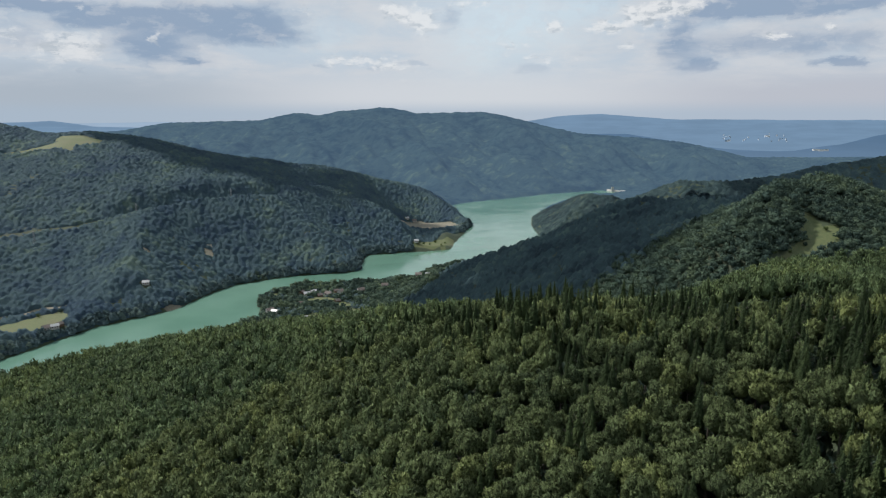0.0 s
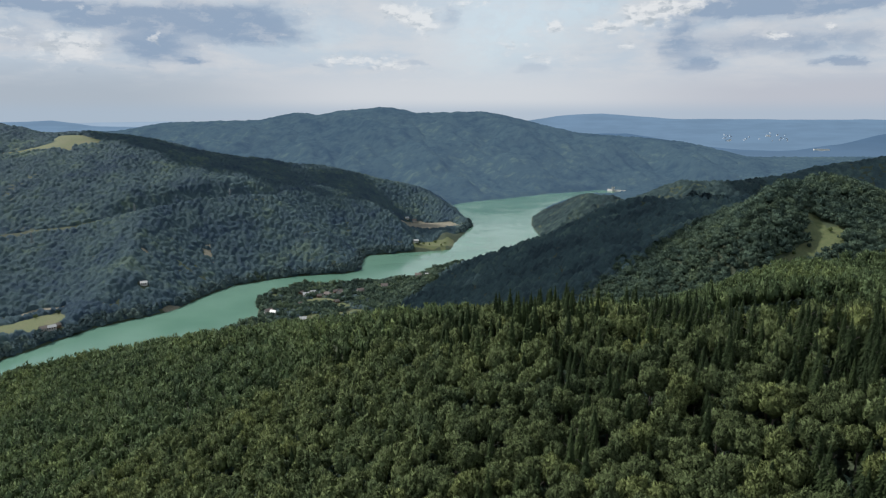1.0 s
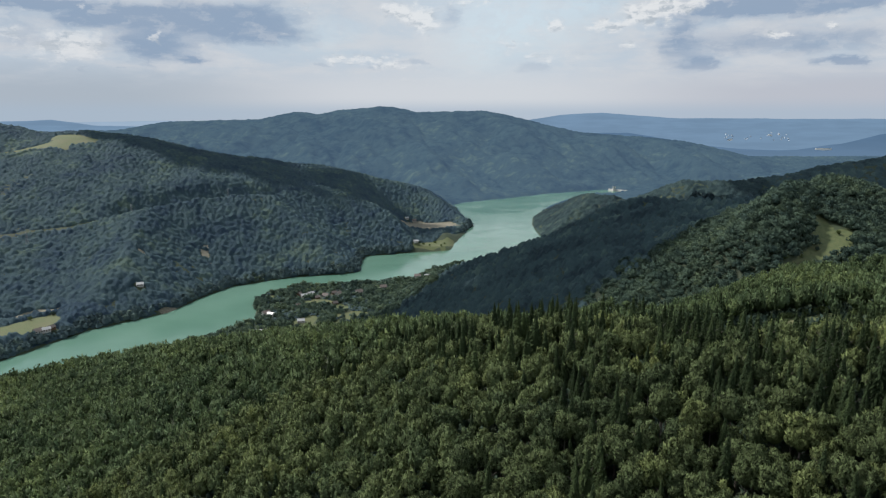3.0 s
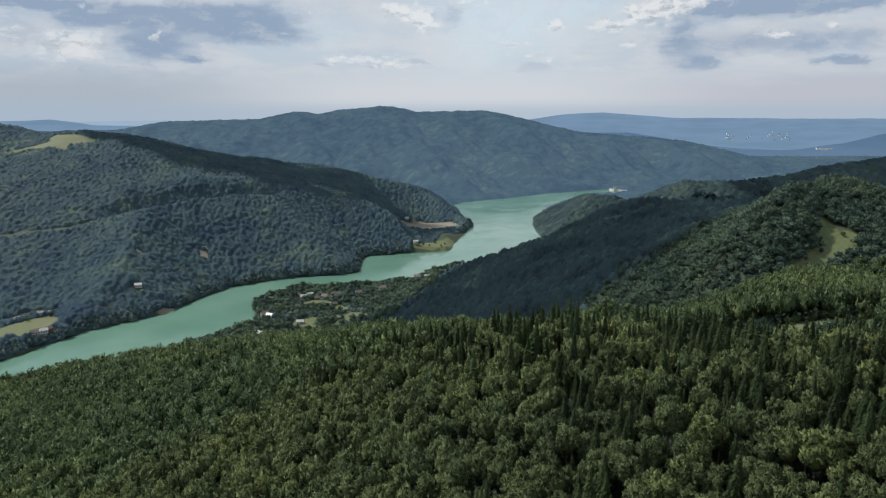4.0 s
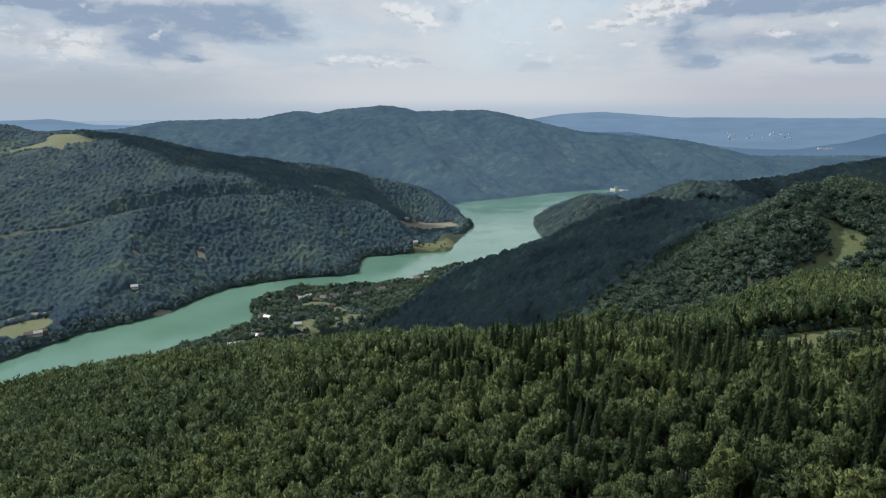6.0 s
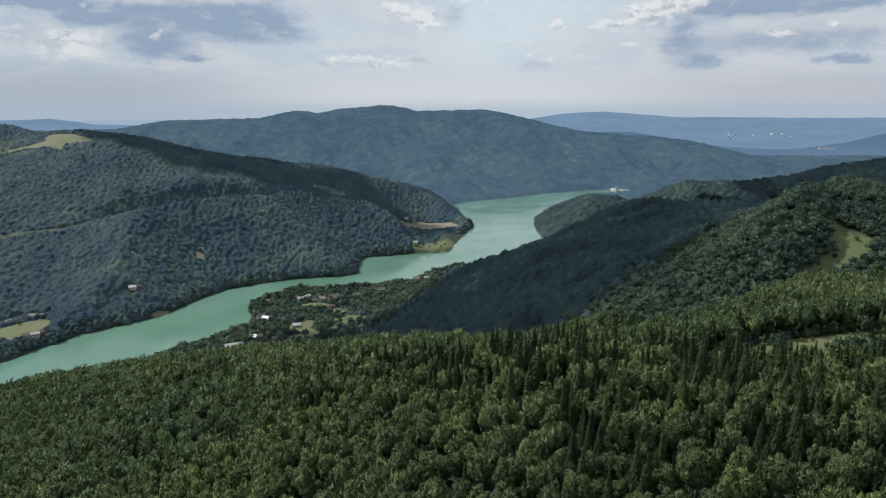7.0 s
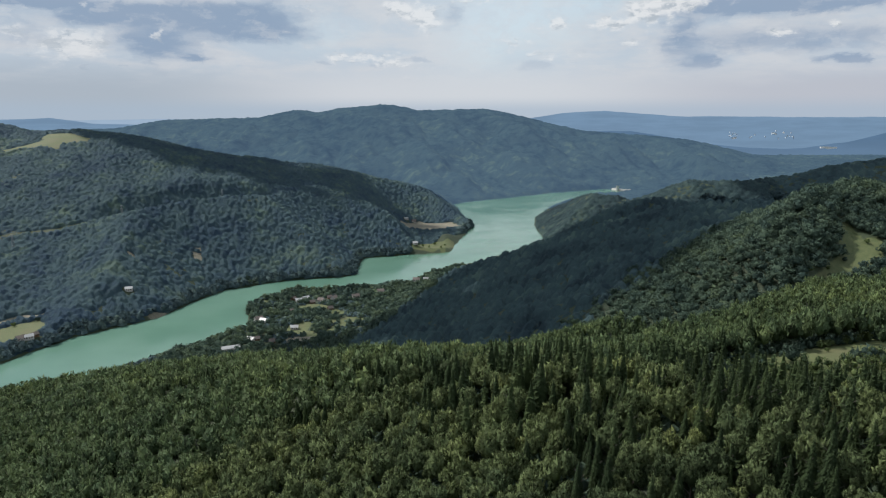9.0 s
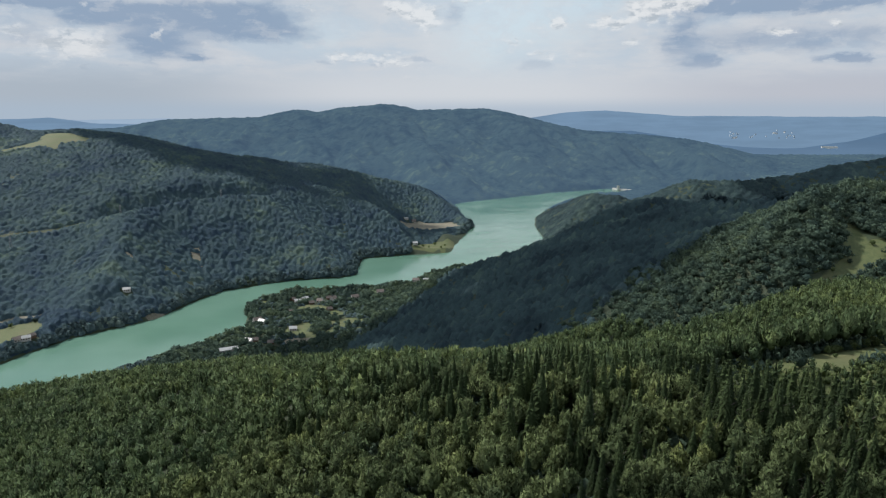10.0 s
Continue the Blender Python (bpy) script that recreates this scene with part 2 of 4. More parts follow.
mat_tile = plain("roof tiles", (0.125, 0.105, 0.096, 1), 0.8, 1.5, 0.3)
mat_sheet = plain("pale sheet roof", (0.36, 0.37, 0.38, 1), 0.45, 0.6, 0.15)
mat_pane = plain("window glass", (0.03, 0.035, 0.04, 1), 0.12, 1.0, 0.1)
mat_timber = plain("brown timber", (0.14, 0.085, 0.05, 1), 0.8, 3.0, 0.3)
mat_concrete = plain("dam concrete", (0.46, 0.45, 0.43, 1), 0.85, 0.15, 0.2)
mat_steel = plain("galvanised steel", (0.26, 0.27, 0.28, 1), 0.45, 2.0, 0.1)


def ground_material():
    """Woodland floor and canopy, grass, bare soil: which one, goes by the plan."""
    mat, t, b = material("land")

    def share(name):
        node = t.nodes.new("ShaderNodeAttribute")
        node.attribute_name = name
        return node.outputs["Fac"]

    where = place_of(t)
    crowns = shader(t, "ShaderNodeTexVoronoi", Vector=where, Scale=0.11, Randomness=1.0)
    patch, stand = noise_at(t, 0.012, 4.0, 0.6, where), noise_at(t, 0.0035, 3.0, 0.55, where)
    wood = blend(t, span(t, patch, 0.35, 0.65), (0.030, 0.044, 0.026, 1), (0.042, 0.060, 0.032, 1))
    wood = blend(t, span(t, stand, 0.45, 0.68, 0.0, 0.5), wood, (0.052, 0.066, 0.036, 1))
    fine = noise_at(t, 0.35, 4.0, 0.65, where)
    grass = blend(t, span(t, fine, 0.3, 0.7), (0.076, 0.100, 0.042, 1), (0.106, 0.122, 0.052, 1))
    grass = blend(t, span(t, noise_at(t, 0.03, 3.0, 0.6, where), 0.45, 0.68, 0.0, 0.6), grass, (0.112, 0.108, 0.058, 1))
    soil = blend(t, span(t, fine, 0.3, 0.7), (0.158, 0.147, 0.110, 1), (0.232, 0.215, 0.163, 1))
    edge = calc(t, "MULTIPLY", calc(t, "SUBTRACT", fine, 0.5), 0.5)
    colour = blend(t, span(t, calc(t, "ADD", share("grass"), edge), 0.35, 0.6), wood, grass)
    colour = blend(t, span(t, calc(t, "ADD", share("soil"), edge), 0.35, 0.6), colour, soil)
    t.links.new(colour, b.inputs["Base Color"])
    b.inputs["Roughness"].default_value = 0.75
    b.inputs["Specular IOR Level"].default_value = 0.25
    open_land = calc(t, "MAXIMUM", share("grass"), share("soil"))
    high = calc(t, "MULTIPLY", calc(t, "SUBTRACT", 1.0, crowns.outputs["Distance"]), calc(t, "SUBTRACT", 1.0, open_land))
    relief(t, b, calc(t, "ADD", high, calc(t, "MULTIPLY", fine, 0.25)), 0.7, 1.0)
    return mat


def water_material():
    mat, t, b = material("lake water")
    where = place_of(t)
    drift = noise_at(t, 0.006, 3.0, 0.5, where)
    t.links.new(blend(t, span(t, drift, 0.35, 0.65), (0.096, 0.194, 0.146, 1), (0.124, 0.232, 0.180, 1)), b.inputs["Base Color"])
    gusts = span(t, noise_at(t, 0.010, 3.0, 0.6, where), 0.42, 0.62)
    t.links.new(calc(t, "ADD", 0.07, calc(t, "MULTIPLY", gusts, 0.12)), b.inputs["Roughness"])
    b.inputs["IOR"].default_value = 1.42
    ripples = shader(t, "ShaderNodeTexNoise", Vector=where, Scale=0.9, Detail=3.0, Roughness=0.6)
    relief(t, b, ripples.outputs["Fac"], 0.35, 0.10)
    return mat


mat_ground, mat_water = ground_material(), water_material()

# ---- the lie of the land ----
TABLE = np.random.RandomState(5).rand(256, 256)


def waves(x, y, size, octaves=3, seed=0):
    """Smooth noise between -1 and 1 over a plan."""
    out, weight, total = 0.0, 1.0, 0.0
    for n in range(octaves):
        u, v = x / size + 17.3 * (n + seed), y / size + 9.1 * (n + 3 * seed)
        i, j = np.floor(u).astype(int), np.floor(v).astype(int)
        p, q = u - i, v - j
        p, q = p * p * (3 - 2 * p), q * q * (3 - 2 * q)
        a, b = TABLE[i & 255, j & 255], TABLE[(i + 1) & 255, j & 255]
        c, d = TABLE[i & 255, (j + 1) & 255], TABLE[(i + 1) & 255, (j + 1) & 255]
        out = out + weight * ((a * (1 - p) + b * p) * (1 - q) + (c * (1 - p) + d * p) * q - 0.5) * 2
        total, weight, size = total + weight, weight * 0.5, size * 0.5
    return out / total


def lower(a, b, k):
    return 0.5 * (a + b - np.sqrt((a - b) ** 2 + k * k))


def upper(a, b, k):
    return 0.5 * (a + b + np.sqrt((a - b) ** 2 + k * k))


def ridge(x, y, line, slope, top):
    """A ridge along a line of (x, y, z), with rounded top, falling off on both sides."""
    best = np.full(np.shape(x), -400.0)
    for (ax, ay, az), (bx, by, bz) in zip(line, line[1:]):
        ux, uy = bx - ax, by - ay
        s = np.clip(((x - ax) * ux + (y - ay) * uy) / (ux * ux + uy * uy), 0, 1)
        far = np.hypot(x - ax - s * ux, y - ay - s * uy)
        best = np.maximum(best, az + s * (bz - az) - slope * (np.sqrt(far * far + top * top) - top))
    return best


LAKE = [(-640, 560), (-590, 690), (-533, 792), (-497, 889), (-425, 966), (-400, 1060), (-369, 1132), (-269, 1202), (-190, 1219), (-162, 1240),
        (-168, 1381), (-100, 1408), (20, 1443), (28, 1536), (80, 1781), (60, 1930), (31, 2194), (85, 2263), (228, 2368), (410, 2516), (640, 2640),
        (720, 2560), (640, 2480), (529, 2440), (368, 2200), (264, 1925), (246, 1800), (241, 1585), (160, 1450), (114, 1398), (7, 1263), (-57, 1159),
        (-136, 1122), (-247, 1104), (-301, 1029), (-270, 920), (-300, 869), (-340, 810), (-420, 700), (-470, 560)]


def outside(x, y, corners):
    """Metres from the edge of a plot: above nought outside."""
    far, inside = np.full(np.shape(x), 1e9), np.zeros(np.shape(x), bool)
    for (ax, ay), (bx, by) in zip(corners, corners[1:] + corners[:1]):
        ux, uy = bx - ax, by - ay
        s = np.clip(((x - ax) * ux + (y - ay) * uy) / (ux * ux + uy * uy), 0, 1)
        far = np.minimum(far, np.hypot(x - ax - s * ux, y - ay - s * uy))
        if ay != by:
            inside ^= ((ay > y) != (by > y)) & (x < ax + (y - ay) / (by - ay) * ux)
    return np.where(inside, -far, far)


def shore(x, y):
    """Metres from the lake's edge: above nought on land."""
    return outside(x, y, LAKE) + 5 * waves(x, y, 45, 3, 2)


KNOLL = [(206, 470), (206, 440), (214, 425), (228, 426), (243, 442), (256, 453), (265, 466), (268, 482), (280, 500), (290, 530), (262, 524), (232, 500)]
LEFT_HILL = [(-1900, 1700, 298), (-1250, 1620, 268), (-1000, 1600, 260), (-870, 1605, 260), (-790, 1610, 247), (-660, 1680, 211), (-520, 1740, 184), (-363, 1820, 156),
             (-215, 1900, 114), (-100, 1990, 58), (0, 2060, 4)]
MOUNTAIN = [(-3200, 3900, 150), (-1838, 3800, 190), (-1519, 3800, 238), (-1018, 3800, 250), (-798, 3800, 290), (-704, 3800, 278), (-516, 3800, 305), (-329, 3800, 321),
            (-143, 3800, 290), (215, 3800, 296), (356, 3800, 254), (544, 3800, 220), (796, 3800, 177), (1111, 3800, 152), (1300, 3800, 137), (1492, 3800, 90), (1716, 3800, 43), (1945, 3800, -30)]
SPURS = [[(-798, 3780, 280), (-560, 3200, 170), (-380, 2650, 60)], [(-329, 3780, 310), (-150, 3100, 175), (40, 2480, 60)], [(215, 3780, 285), (330, 3200, 160), (420, 2700, 50)],
         [(544, 3780, 210), (760, 3200, 110), (900, 2800, 40)], [(1111, 3780, 145), (1180, 3300, 95), (1100, 2900, 50)], [(-1300, 3780, 235), (-1150, 3000, 120), (-950, 2400, 40)]]
FAR_CREST = [(17, 1209, -24), (68, 1210, 8), (118, 1204, 38), (172, 1198, 63), (216, 1192, 80), (245, 1196, 100), (276, 1199, 116), (313, 1203, 134), (342, 1205, 143), (394, 1216, 145), (434, 1215, 138), (540, 1215, 118)]
MEADOW_CREST = [(460, 600, 212), (352, 550, 231), (329, 545, 240), (314, 535, 240), (294, 524, 233), (280, 522, 229), (266, 526, 222), (242, 516, 209), (212, 489, 199), (188, 468, 182), (164, 468, 171), (141, 458, 163), (118, 446, 156), (80, 436, 148), (30, 430, 128)]
DAM_HILLS = [(556, 1629, 104), (601, 1633, 131), (660, 1634, 131), (713, 1634, 132), (792, 1636, 141), (864, 1637, 149), (950, 1642, 170), (1003, 1644, 178), (1057, 1645, 184), (1400, 1640, 230)]
CUT = [(-900, 1010, 0), (-760, 1066, 0), (-706, 1112, 0), (-650, 1138, 0), (-607, 1172, 0), (-592, 1191, 0), (-545, 1239, 0), (-503, 1299, 0), (-456, 1333, 0), (-427, 1359, 0), (-370, 1420, 0)]
FLATS = [(-200, 900, 120, 7.0), (-190, 1030, 105, 4.0), (-85, 1085, 60, 6.0), (-120, 905, 60, 18.0), (-25, 1490, 70, 4.5)]


def heights(x, y):
    x, y = np.asarray(x, float), np.asarray(y, float)
    # The near spur: a flank that climbs to the right, a crest, and a far side down to the lake.
    near = 229.5 + 0.416 * x + 0.0645 * (y - 150) + 0.95e-4 * x * x
    beyond = 250.5 + 0.0165 * x - 0.371 * (y - 170) - 2.78e-4 * x * x - 5e-4 * np.maximum(y - 380, 0) ** 2
    land = lower(lower(near, beyond, 6.6), 274.0, 10) - 15 + 2.0 * waves(x, y, 60, 2, 1) + 1.0 * np.clip((-x - 60) / 100, 0, 1) + 7 * np.clip((-x - 255) / 50, 0, 1)
    land = land - 22 * np.exp(-(((x - 118) / 50) ** 2 + ((y - 218) / 42) ** 2))
    land = land - 7 * np.exp(-(((x - 84) / 34) ** 2 + ((y - 152) / 28) ** 2))
    # The wooded hill across the side valley: a long flank that rises from the lake, and its two crests.
    flank = 158 + 0.42 * (x - 186) - 0.06 * (y - 605) - 10 * np.clip((130 - x) / 130, 0, 1) + 5 * waves(x, y, 90, 3, 4)
    back = 177 + 0.10 * (x - 332) - 0.55 * (y - 890)
    dark = lower(lower(flank, back, 12), 188.0 + 4 * waves(x, y, 45, 2, 24), 10)
    dark = upper(dark, ridge(x, y, FAR_CREST, 0.68, 10) - 3 + 2.5 * waves(x, y, 110, 3, 25), 8)
    land = upper(land, dark, 14)
    # The hill with the meadow and the spur that runs down from it, and the shelf with the clearing.
    land = upper(land, ridge(x, y, [(118, 255, 209), (170, 268, 211), (215, 290, 208), (225, 360, 199), (235, 420, 190), (270, 466, 206), (282, 500, 226), MEADOW_CREST[2]], 0.5, 18) + 2 * waves(x, y, 70, 2, 5), 8)
    land = upper(land, ridge(x, y, MEADOW_CREST, 0.62, 12) + 2 * waves(x, y, 40, 2, 26), 5)
    # A knoll beside the meadow, which lies in a hollow.
    land = land + 13 * np.clip(0.5 - outside(x, y, KNOLL) / 22, 0, 1) - 4 * np.exp(-(((x - 262 - 0.9 * (y - 452)) / 12) ** 2 + ((y - 455) / 34) ** 2))
    # Farther hills.
    land = upper(land, ridge(x, y, [(290, 1690, 66), (361, 1740, 91), (420, 1700, 86), (520, 1560, 70), (640, 1300, 60)], 0.5, 30) + 5 * waves(x, y, 120, 3, 6), 8)
    land = upper(land, ridge(x, y, DAM_HILLS, 0.52, 24) + 5 * waves(x, y, 130, 3, 7), 8)
    left = ridge(x, y, LEFT_HILL, 0.285, 60) + 11 * waves(x, y, 210, 4, 8) * np.clip((1850 - y) / 150, 0.2, 1)
    # A gully runs across its face behind a low shoulder, and the power line follows it.
    gully = ridge(x, y, [(p, q + 14, 0) for p, q, r in CUT], 1.0, 0.01)
    left = left - 20 * np.exp(-((gully / 24) ** 2)) + 6 * np.exp(-(((gully + 52) / 34) ** 2)) + 18 * (np.abs(waves(x + 0.3 * y, 0.5 * y, 150, 3, 27)) - 0.3) * np.clip((1800 - y) / 150, 0, 1)
    land = upper(land, left, 8)
    mountain = ridge(x, y, MOUNTAIN, 0.24, 60)
    for line in SPURS:
        mountain = upper(mountain, ridge(x, y, line, 0.40, 28), 8)
    mountain = mountain + 5 + 95 * (np.abs(waves(x + 0.25 * y, 0.30 * y, 170, 4, 10)) - 0.3) * np.clip((3780 - y) / 300, 0, 1) + np.clip((3800 - y) / 300, 0, 1) * 14 * waves(x, y, 260, 4, 9)
    land = upper(land, mountain, 12)
    land = upper(land, 5.0 + 3 * waves(x, y, 90, 2, 3), 6)
    # The lakeside meadow at the foot of the long hill.
    land = lower(land, 9 + 0.42 * np.maximum(np.hypot(x + 590, y - 870) - 48, 0), 6)
    land = lower(land, 4 + 0.85 * np.maximum(np.hypot(np.where(x > -35, 0.55, 1.0) * (x + 35), 0.62 * (y - 1700)) - 64, 0), 5)
    for fx, fy, wide, level in FLATS:
        hold = np.exp(-(((x - fx) ** 2 + (y - fy) ** 2) / wide**2) ** 2)
        land = land * (1 - hold) + hold * np.minimum(land, level + 1.5 * waves(x, y, 50, 2, 11))
    # Down to the water at the shore, and on under it.
    rim = shore(x, y)
    return np.where(rim > 0, lower(land, 1.0 + 0.66 * rim, 3.0), np.maximum(0.35 * rim, -12.0) - 0.5)


def within(x, y, corners):
    inside = np.zeros(np.shape(x), bool)
    for (ax, ay), (bx, by) in zip(corners, corners[1:] + corners[:1]):
        if ay != by:
            inside ^= ((ay > y) != (by > y)) & (x < ax + (y - ay) / (by - ay) * (bx - ax))
    return inside


MEADOWS = [[(121, 266), (122, 255), (134, 250), (152, 254), (186, 268), (200, 284), (168, 276), (145, 270)],
           [(220, 424), (246, 443), (259, 451), (270, 464), (277, 480), (284, 481), (289, 468), (292, 456), (283, 446), (273, 440), (263, 438), (254, 433), (243, 429), (224, 418)],
           [(-640, 850), (-608, 880), (-600, 892), (-588, 917), (-560, 925), (-542, 900), (-536, 870), (-549, 838), (-562, 806), (-600, 790)],
           [(-66, 1495), (21, 1536), (26, 1494), (0, 1440), (-59, 1430)],
           [(-200, 862), (-188, 872), (-166, 890), (-146, 936), (-122, 960), (-117, 944), (-142, 905), (-168, 866)],
           [(-960, 1400), (-895, 1455), (-877, 1490), (-890, 1560), (-845, 1572), (-787, 1540), (-781, 1512), (-820, 1480), (-812, 1448), (-841, 1446), (-885, 1431)]]
SOIL = [[(-440, 962), (-430, 976), (-414, 994), (-406, 988), (-422, 962)], [(-634, 888), (-609, 916), (-592, 929), (-562, 932), (-562, 938), (-594, 936), (-614, 924), (-642, 892)], [(-116, 1745), (-62, 1800), (20, 1800), (50, 1752), (-20, 1690), (-70, 1700)], [(-448, 1206), (-436, 1205), (-416, 1168), (-412, 1140), (-430, 1128), (-436, 1160)], [(-517, 1085), (-505, 1112), (-490, 1072)], [(-212, 856), (-190, 872), (-166, 880), (-160, 862), (-196, 842)]]


HOUSES = [(1, -227, 1044, 20), (0, -192, 1047, -30), (2, -204, 1036, 25), (1, -253, 932, -25), (0, -262, 938, 40), (1, -204, 907, 10), (2, -243, 860, 15), (1, -250, 857, -20), (3, -266, 823, 25), (1, -28, 1144, 0), (0, -45, 1138, -10),
          (0, -102, 1090, 10), (0, -174, 1062, 70), (2, -220, 850, 5), (1, -219, 1058, 40), (0, -541, 842, 50), (1, -534, 848, 40), (2, -531, 856, 60), (1, -472, 998, 20), (1, -60, 1446, 10), (0, -78, 1790, 5), (1, -98, 1780, 15),
          (2, -170, 1000, 35), (2, -225, 985, 10), (0, -140, 1065, 25), (2, -182, 1066, 20), (2, -236, 1050, 65)]
GLADES = [(145, 242, 62, 24)]


def glade(x, y):
    """Where scrub grows in the grass."""
    return np.max([np.exp(-(((x - a) / c) ** 2 + ((y - b) / d) ** 2) ** 2) for a, b, c, d in GLADES], 0)


def open_land(x, y):
    """The share of grass and of bare soil at a place."""
    x, y = x + 5 * waves(x, y, 25, 2, 14), y + 5 * waves(x, y, 25, 2, 15)
    grass, soil = np.zeros(np.shape(x)), np.zeros(np.shape(x))
    for corners in MEADOWS:
        grass[within(x, y, corners)] = 1
    gardens = np.exp(-((((x + 190) / 120) ** 2 + ((y - 950) / 150) ** 2) ** 2)) * (waves(x, y, 38, 2, 17) + 0.05)
    grass[gardens > 0.40] = 1
    for corners in SOIL:
        soil[within(x, y, corners)] = 1
    return grass, soil


def mesh_of(name, verts, faces, mat, smooth=False, **values):
    """A mesh from arrays of corners and of triangles or quads, with values by corner."""
    me = bpy.data.meshes.new(name)
    verts, faces = np.asarray(verts, np.float32), np.asarray(faces, np.int32)
    me.vertices.add(len(verts))
    me.vertices.foreach_set("co", verts.ravel())
    me.loops.add(faces.size)
    me.loops.foreach_set("vertex_index", faces.ravel())
    me.polygons.add(len(faces))
    me.polygons.foreach_set("loop_start", np.arange(len(faces), dtype=np.int32) * faces.shape[1])
    me.polygons.foreach_set("use_smooth", np.full(len(faces), smooth))
    for key, value in values.items():
        me.attributes.new(key, "FLOAT", "POINT").data.foreach_set("value", np.asarray(value, np.float32))
    me.materials.append(mat)
    me.update(calc_edges=True)
    return me


def stops(*runs):
    """Lines of a grid: runs of (from, to, step)."""
    return np.unique(np.concatenate([np.arange(a, b, s) for a, b, s in runs]))


def build_ground():
    xs = stops((-9000, -3400, 800), (-3400, -1300, 35), (-1300, -700, 14), (-700, 700, 10), (700, 1500, 18), (1500, 3400, 40), (3400, 9001, 800))
    ys = stops((-3000, -200, 200), (-200, 0, 20), (0, 620, 8), (620, 2100, 13), (2100, 2700, 16), (2700, 3900, 48), (3900, 5400, 60), (5400, 9001, 400))
    x, y = np.meshgrid(xs, ys)
    # The floor of the far woods lies well under their canopy.
    z = heights(x, y) - 16 * np.clip((y - 2150) / 100, 0, 1) * np.clip((4400 - y) / 100, 0, 1) * np.clip((shore(x, y) + 1) / 24, 0, 1)
    n, m = x.shape
    i = (np.arange(n - 1)[:, None] * m + np.arange(m - 1)[None, :]).ravel()
    faces = np.stack([i, i + 1, i + m + 1, i + m], 1)
    grass, soil = open_land(x.ravel(), y.ravel())
    for a, b in ((7, 0), (-7, 0), (0, 7), (0, -7)):
        grass = np.maximum(grass, open_land(x.ravel() + a, y.ravel() + b)[0] * (y.ravel() < 330))
    grass = np.maximum(grass, 0.55 * glade(x, y).ravel())
    me = mesh_of("ground", np.stack([x.ravel(), y.ravel(), z.ravel()], 1), faces, mat_ground, True, grass=grass, soil=soil)
    tagged(new("ground", me), "wooded hills and valley with meadows round a lake", "ground", kind="structure")


def build_lake():
    xs, ys = np.linspace(-760, 900, 60), np.linspace(480, 2760, 80)
    x, y = np.meshgrid(xs, ys)
    n, m = x.shape
    i = (np.arange(n - 1)[:, None] * m + np.arange(m - 1)[None, :]).ravel()
    keep = shore(x, y).ravel()[i] < 90
    faces = np.stack([i, i + 1, i + m + 1, i + m], 1)[keep]
    me = mesh_of("water", np.stack([x.ravel(), y.ravel(), 0 * x.ravel()], 1), faces, mat_water, True)
    tagged(new("water", me), "calm milky turquoise reservoir water between wooded hills", "lake", kind="structure")


build_ground()
build_lake()


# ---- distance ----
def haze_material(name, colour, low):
    """Land so far off that the air has its colour, painted on as a glow."""
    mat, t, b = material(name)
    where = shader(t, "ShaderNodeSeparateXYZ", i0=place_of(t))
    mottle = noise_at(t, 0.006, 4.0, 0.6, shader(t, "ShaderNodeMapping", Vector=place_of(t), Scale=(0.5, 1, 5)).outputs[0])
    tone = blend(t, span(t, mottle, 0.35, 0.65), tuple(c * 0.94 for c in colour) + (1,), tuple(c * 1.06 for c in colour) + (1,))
    # The painted haze shifts in colour with height.
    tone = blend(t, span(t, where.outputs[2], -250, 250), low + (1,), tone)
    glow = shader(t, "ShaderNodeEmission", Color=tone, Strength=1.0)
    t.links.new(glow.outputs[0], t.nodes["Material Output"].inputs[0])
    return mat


def crest_of(x, y, line, seed):
    px, pz = zip(*line)
    return np.interp(x, px, pz) + 11 * waves(x, 0 * x + y, 380, 5, seed)


FAR_HILLS = [(-5200, 240), (-3047, 240), (-2812, 255), (-2500, 212), (-2200, 200), (400, 215), (595, 250), (826, 282), (1134, 298), (1599, 268), (1986, 256), (3020, 256), (5200, 262)]
NEAR_HILLS = [(-5200, 150), (-2400, 160), (900, 160), (1268, 166), (1560, 120), (1767, 80), (2100, 52), (2450, 52), (2750, 88), (3000, 146), (3200, 180), (5200, 230)]


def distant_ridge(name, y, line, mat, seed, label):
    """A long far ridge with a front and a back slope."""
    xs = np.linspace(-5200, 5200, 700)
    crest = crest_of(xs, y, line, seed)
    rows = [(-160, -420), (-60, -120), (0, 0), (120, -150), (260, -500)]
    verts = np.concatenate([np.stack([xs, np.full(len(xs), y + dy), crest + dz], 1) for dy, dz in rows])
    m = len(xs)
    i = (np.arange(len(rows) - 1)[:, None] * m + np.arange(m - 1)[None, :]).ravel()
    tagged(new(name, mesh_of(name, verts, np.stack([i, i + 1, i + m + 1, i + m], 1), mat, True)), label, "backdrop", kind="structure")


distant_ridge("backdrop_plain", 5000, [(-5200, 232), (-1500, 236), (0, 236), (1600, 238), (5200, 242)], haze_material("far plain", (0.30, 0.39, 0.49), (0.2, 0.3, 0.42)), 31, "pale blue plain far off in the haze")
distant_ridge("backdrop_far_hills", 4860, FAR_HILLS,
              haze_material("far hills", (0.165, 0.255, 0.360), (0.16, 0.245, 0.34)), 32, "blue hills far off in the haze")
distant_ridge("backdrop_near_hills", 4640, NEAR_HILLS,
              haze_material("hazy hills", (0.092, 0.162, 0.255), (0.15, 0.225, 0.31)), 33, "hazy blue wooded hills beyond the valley")


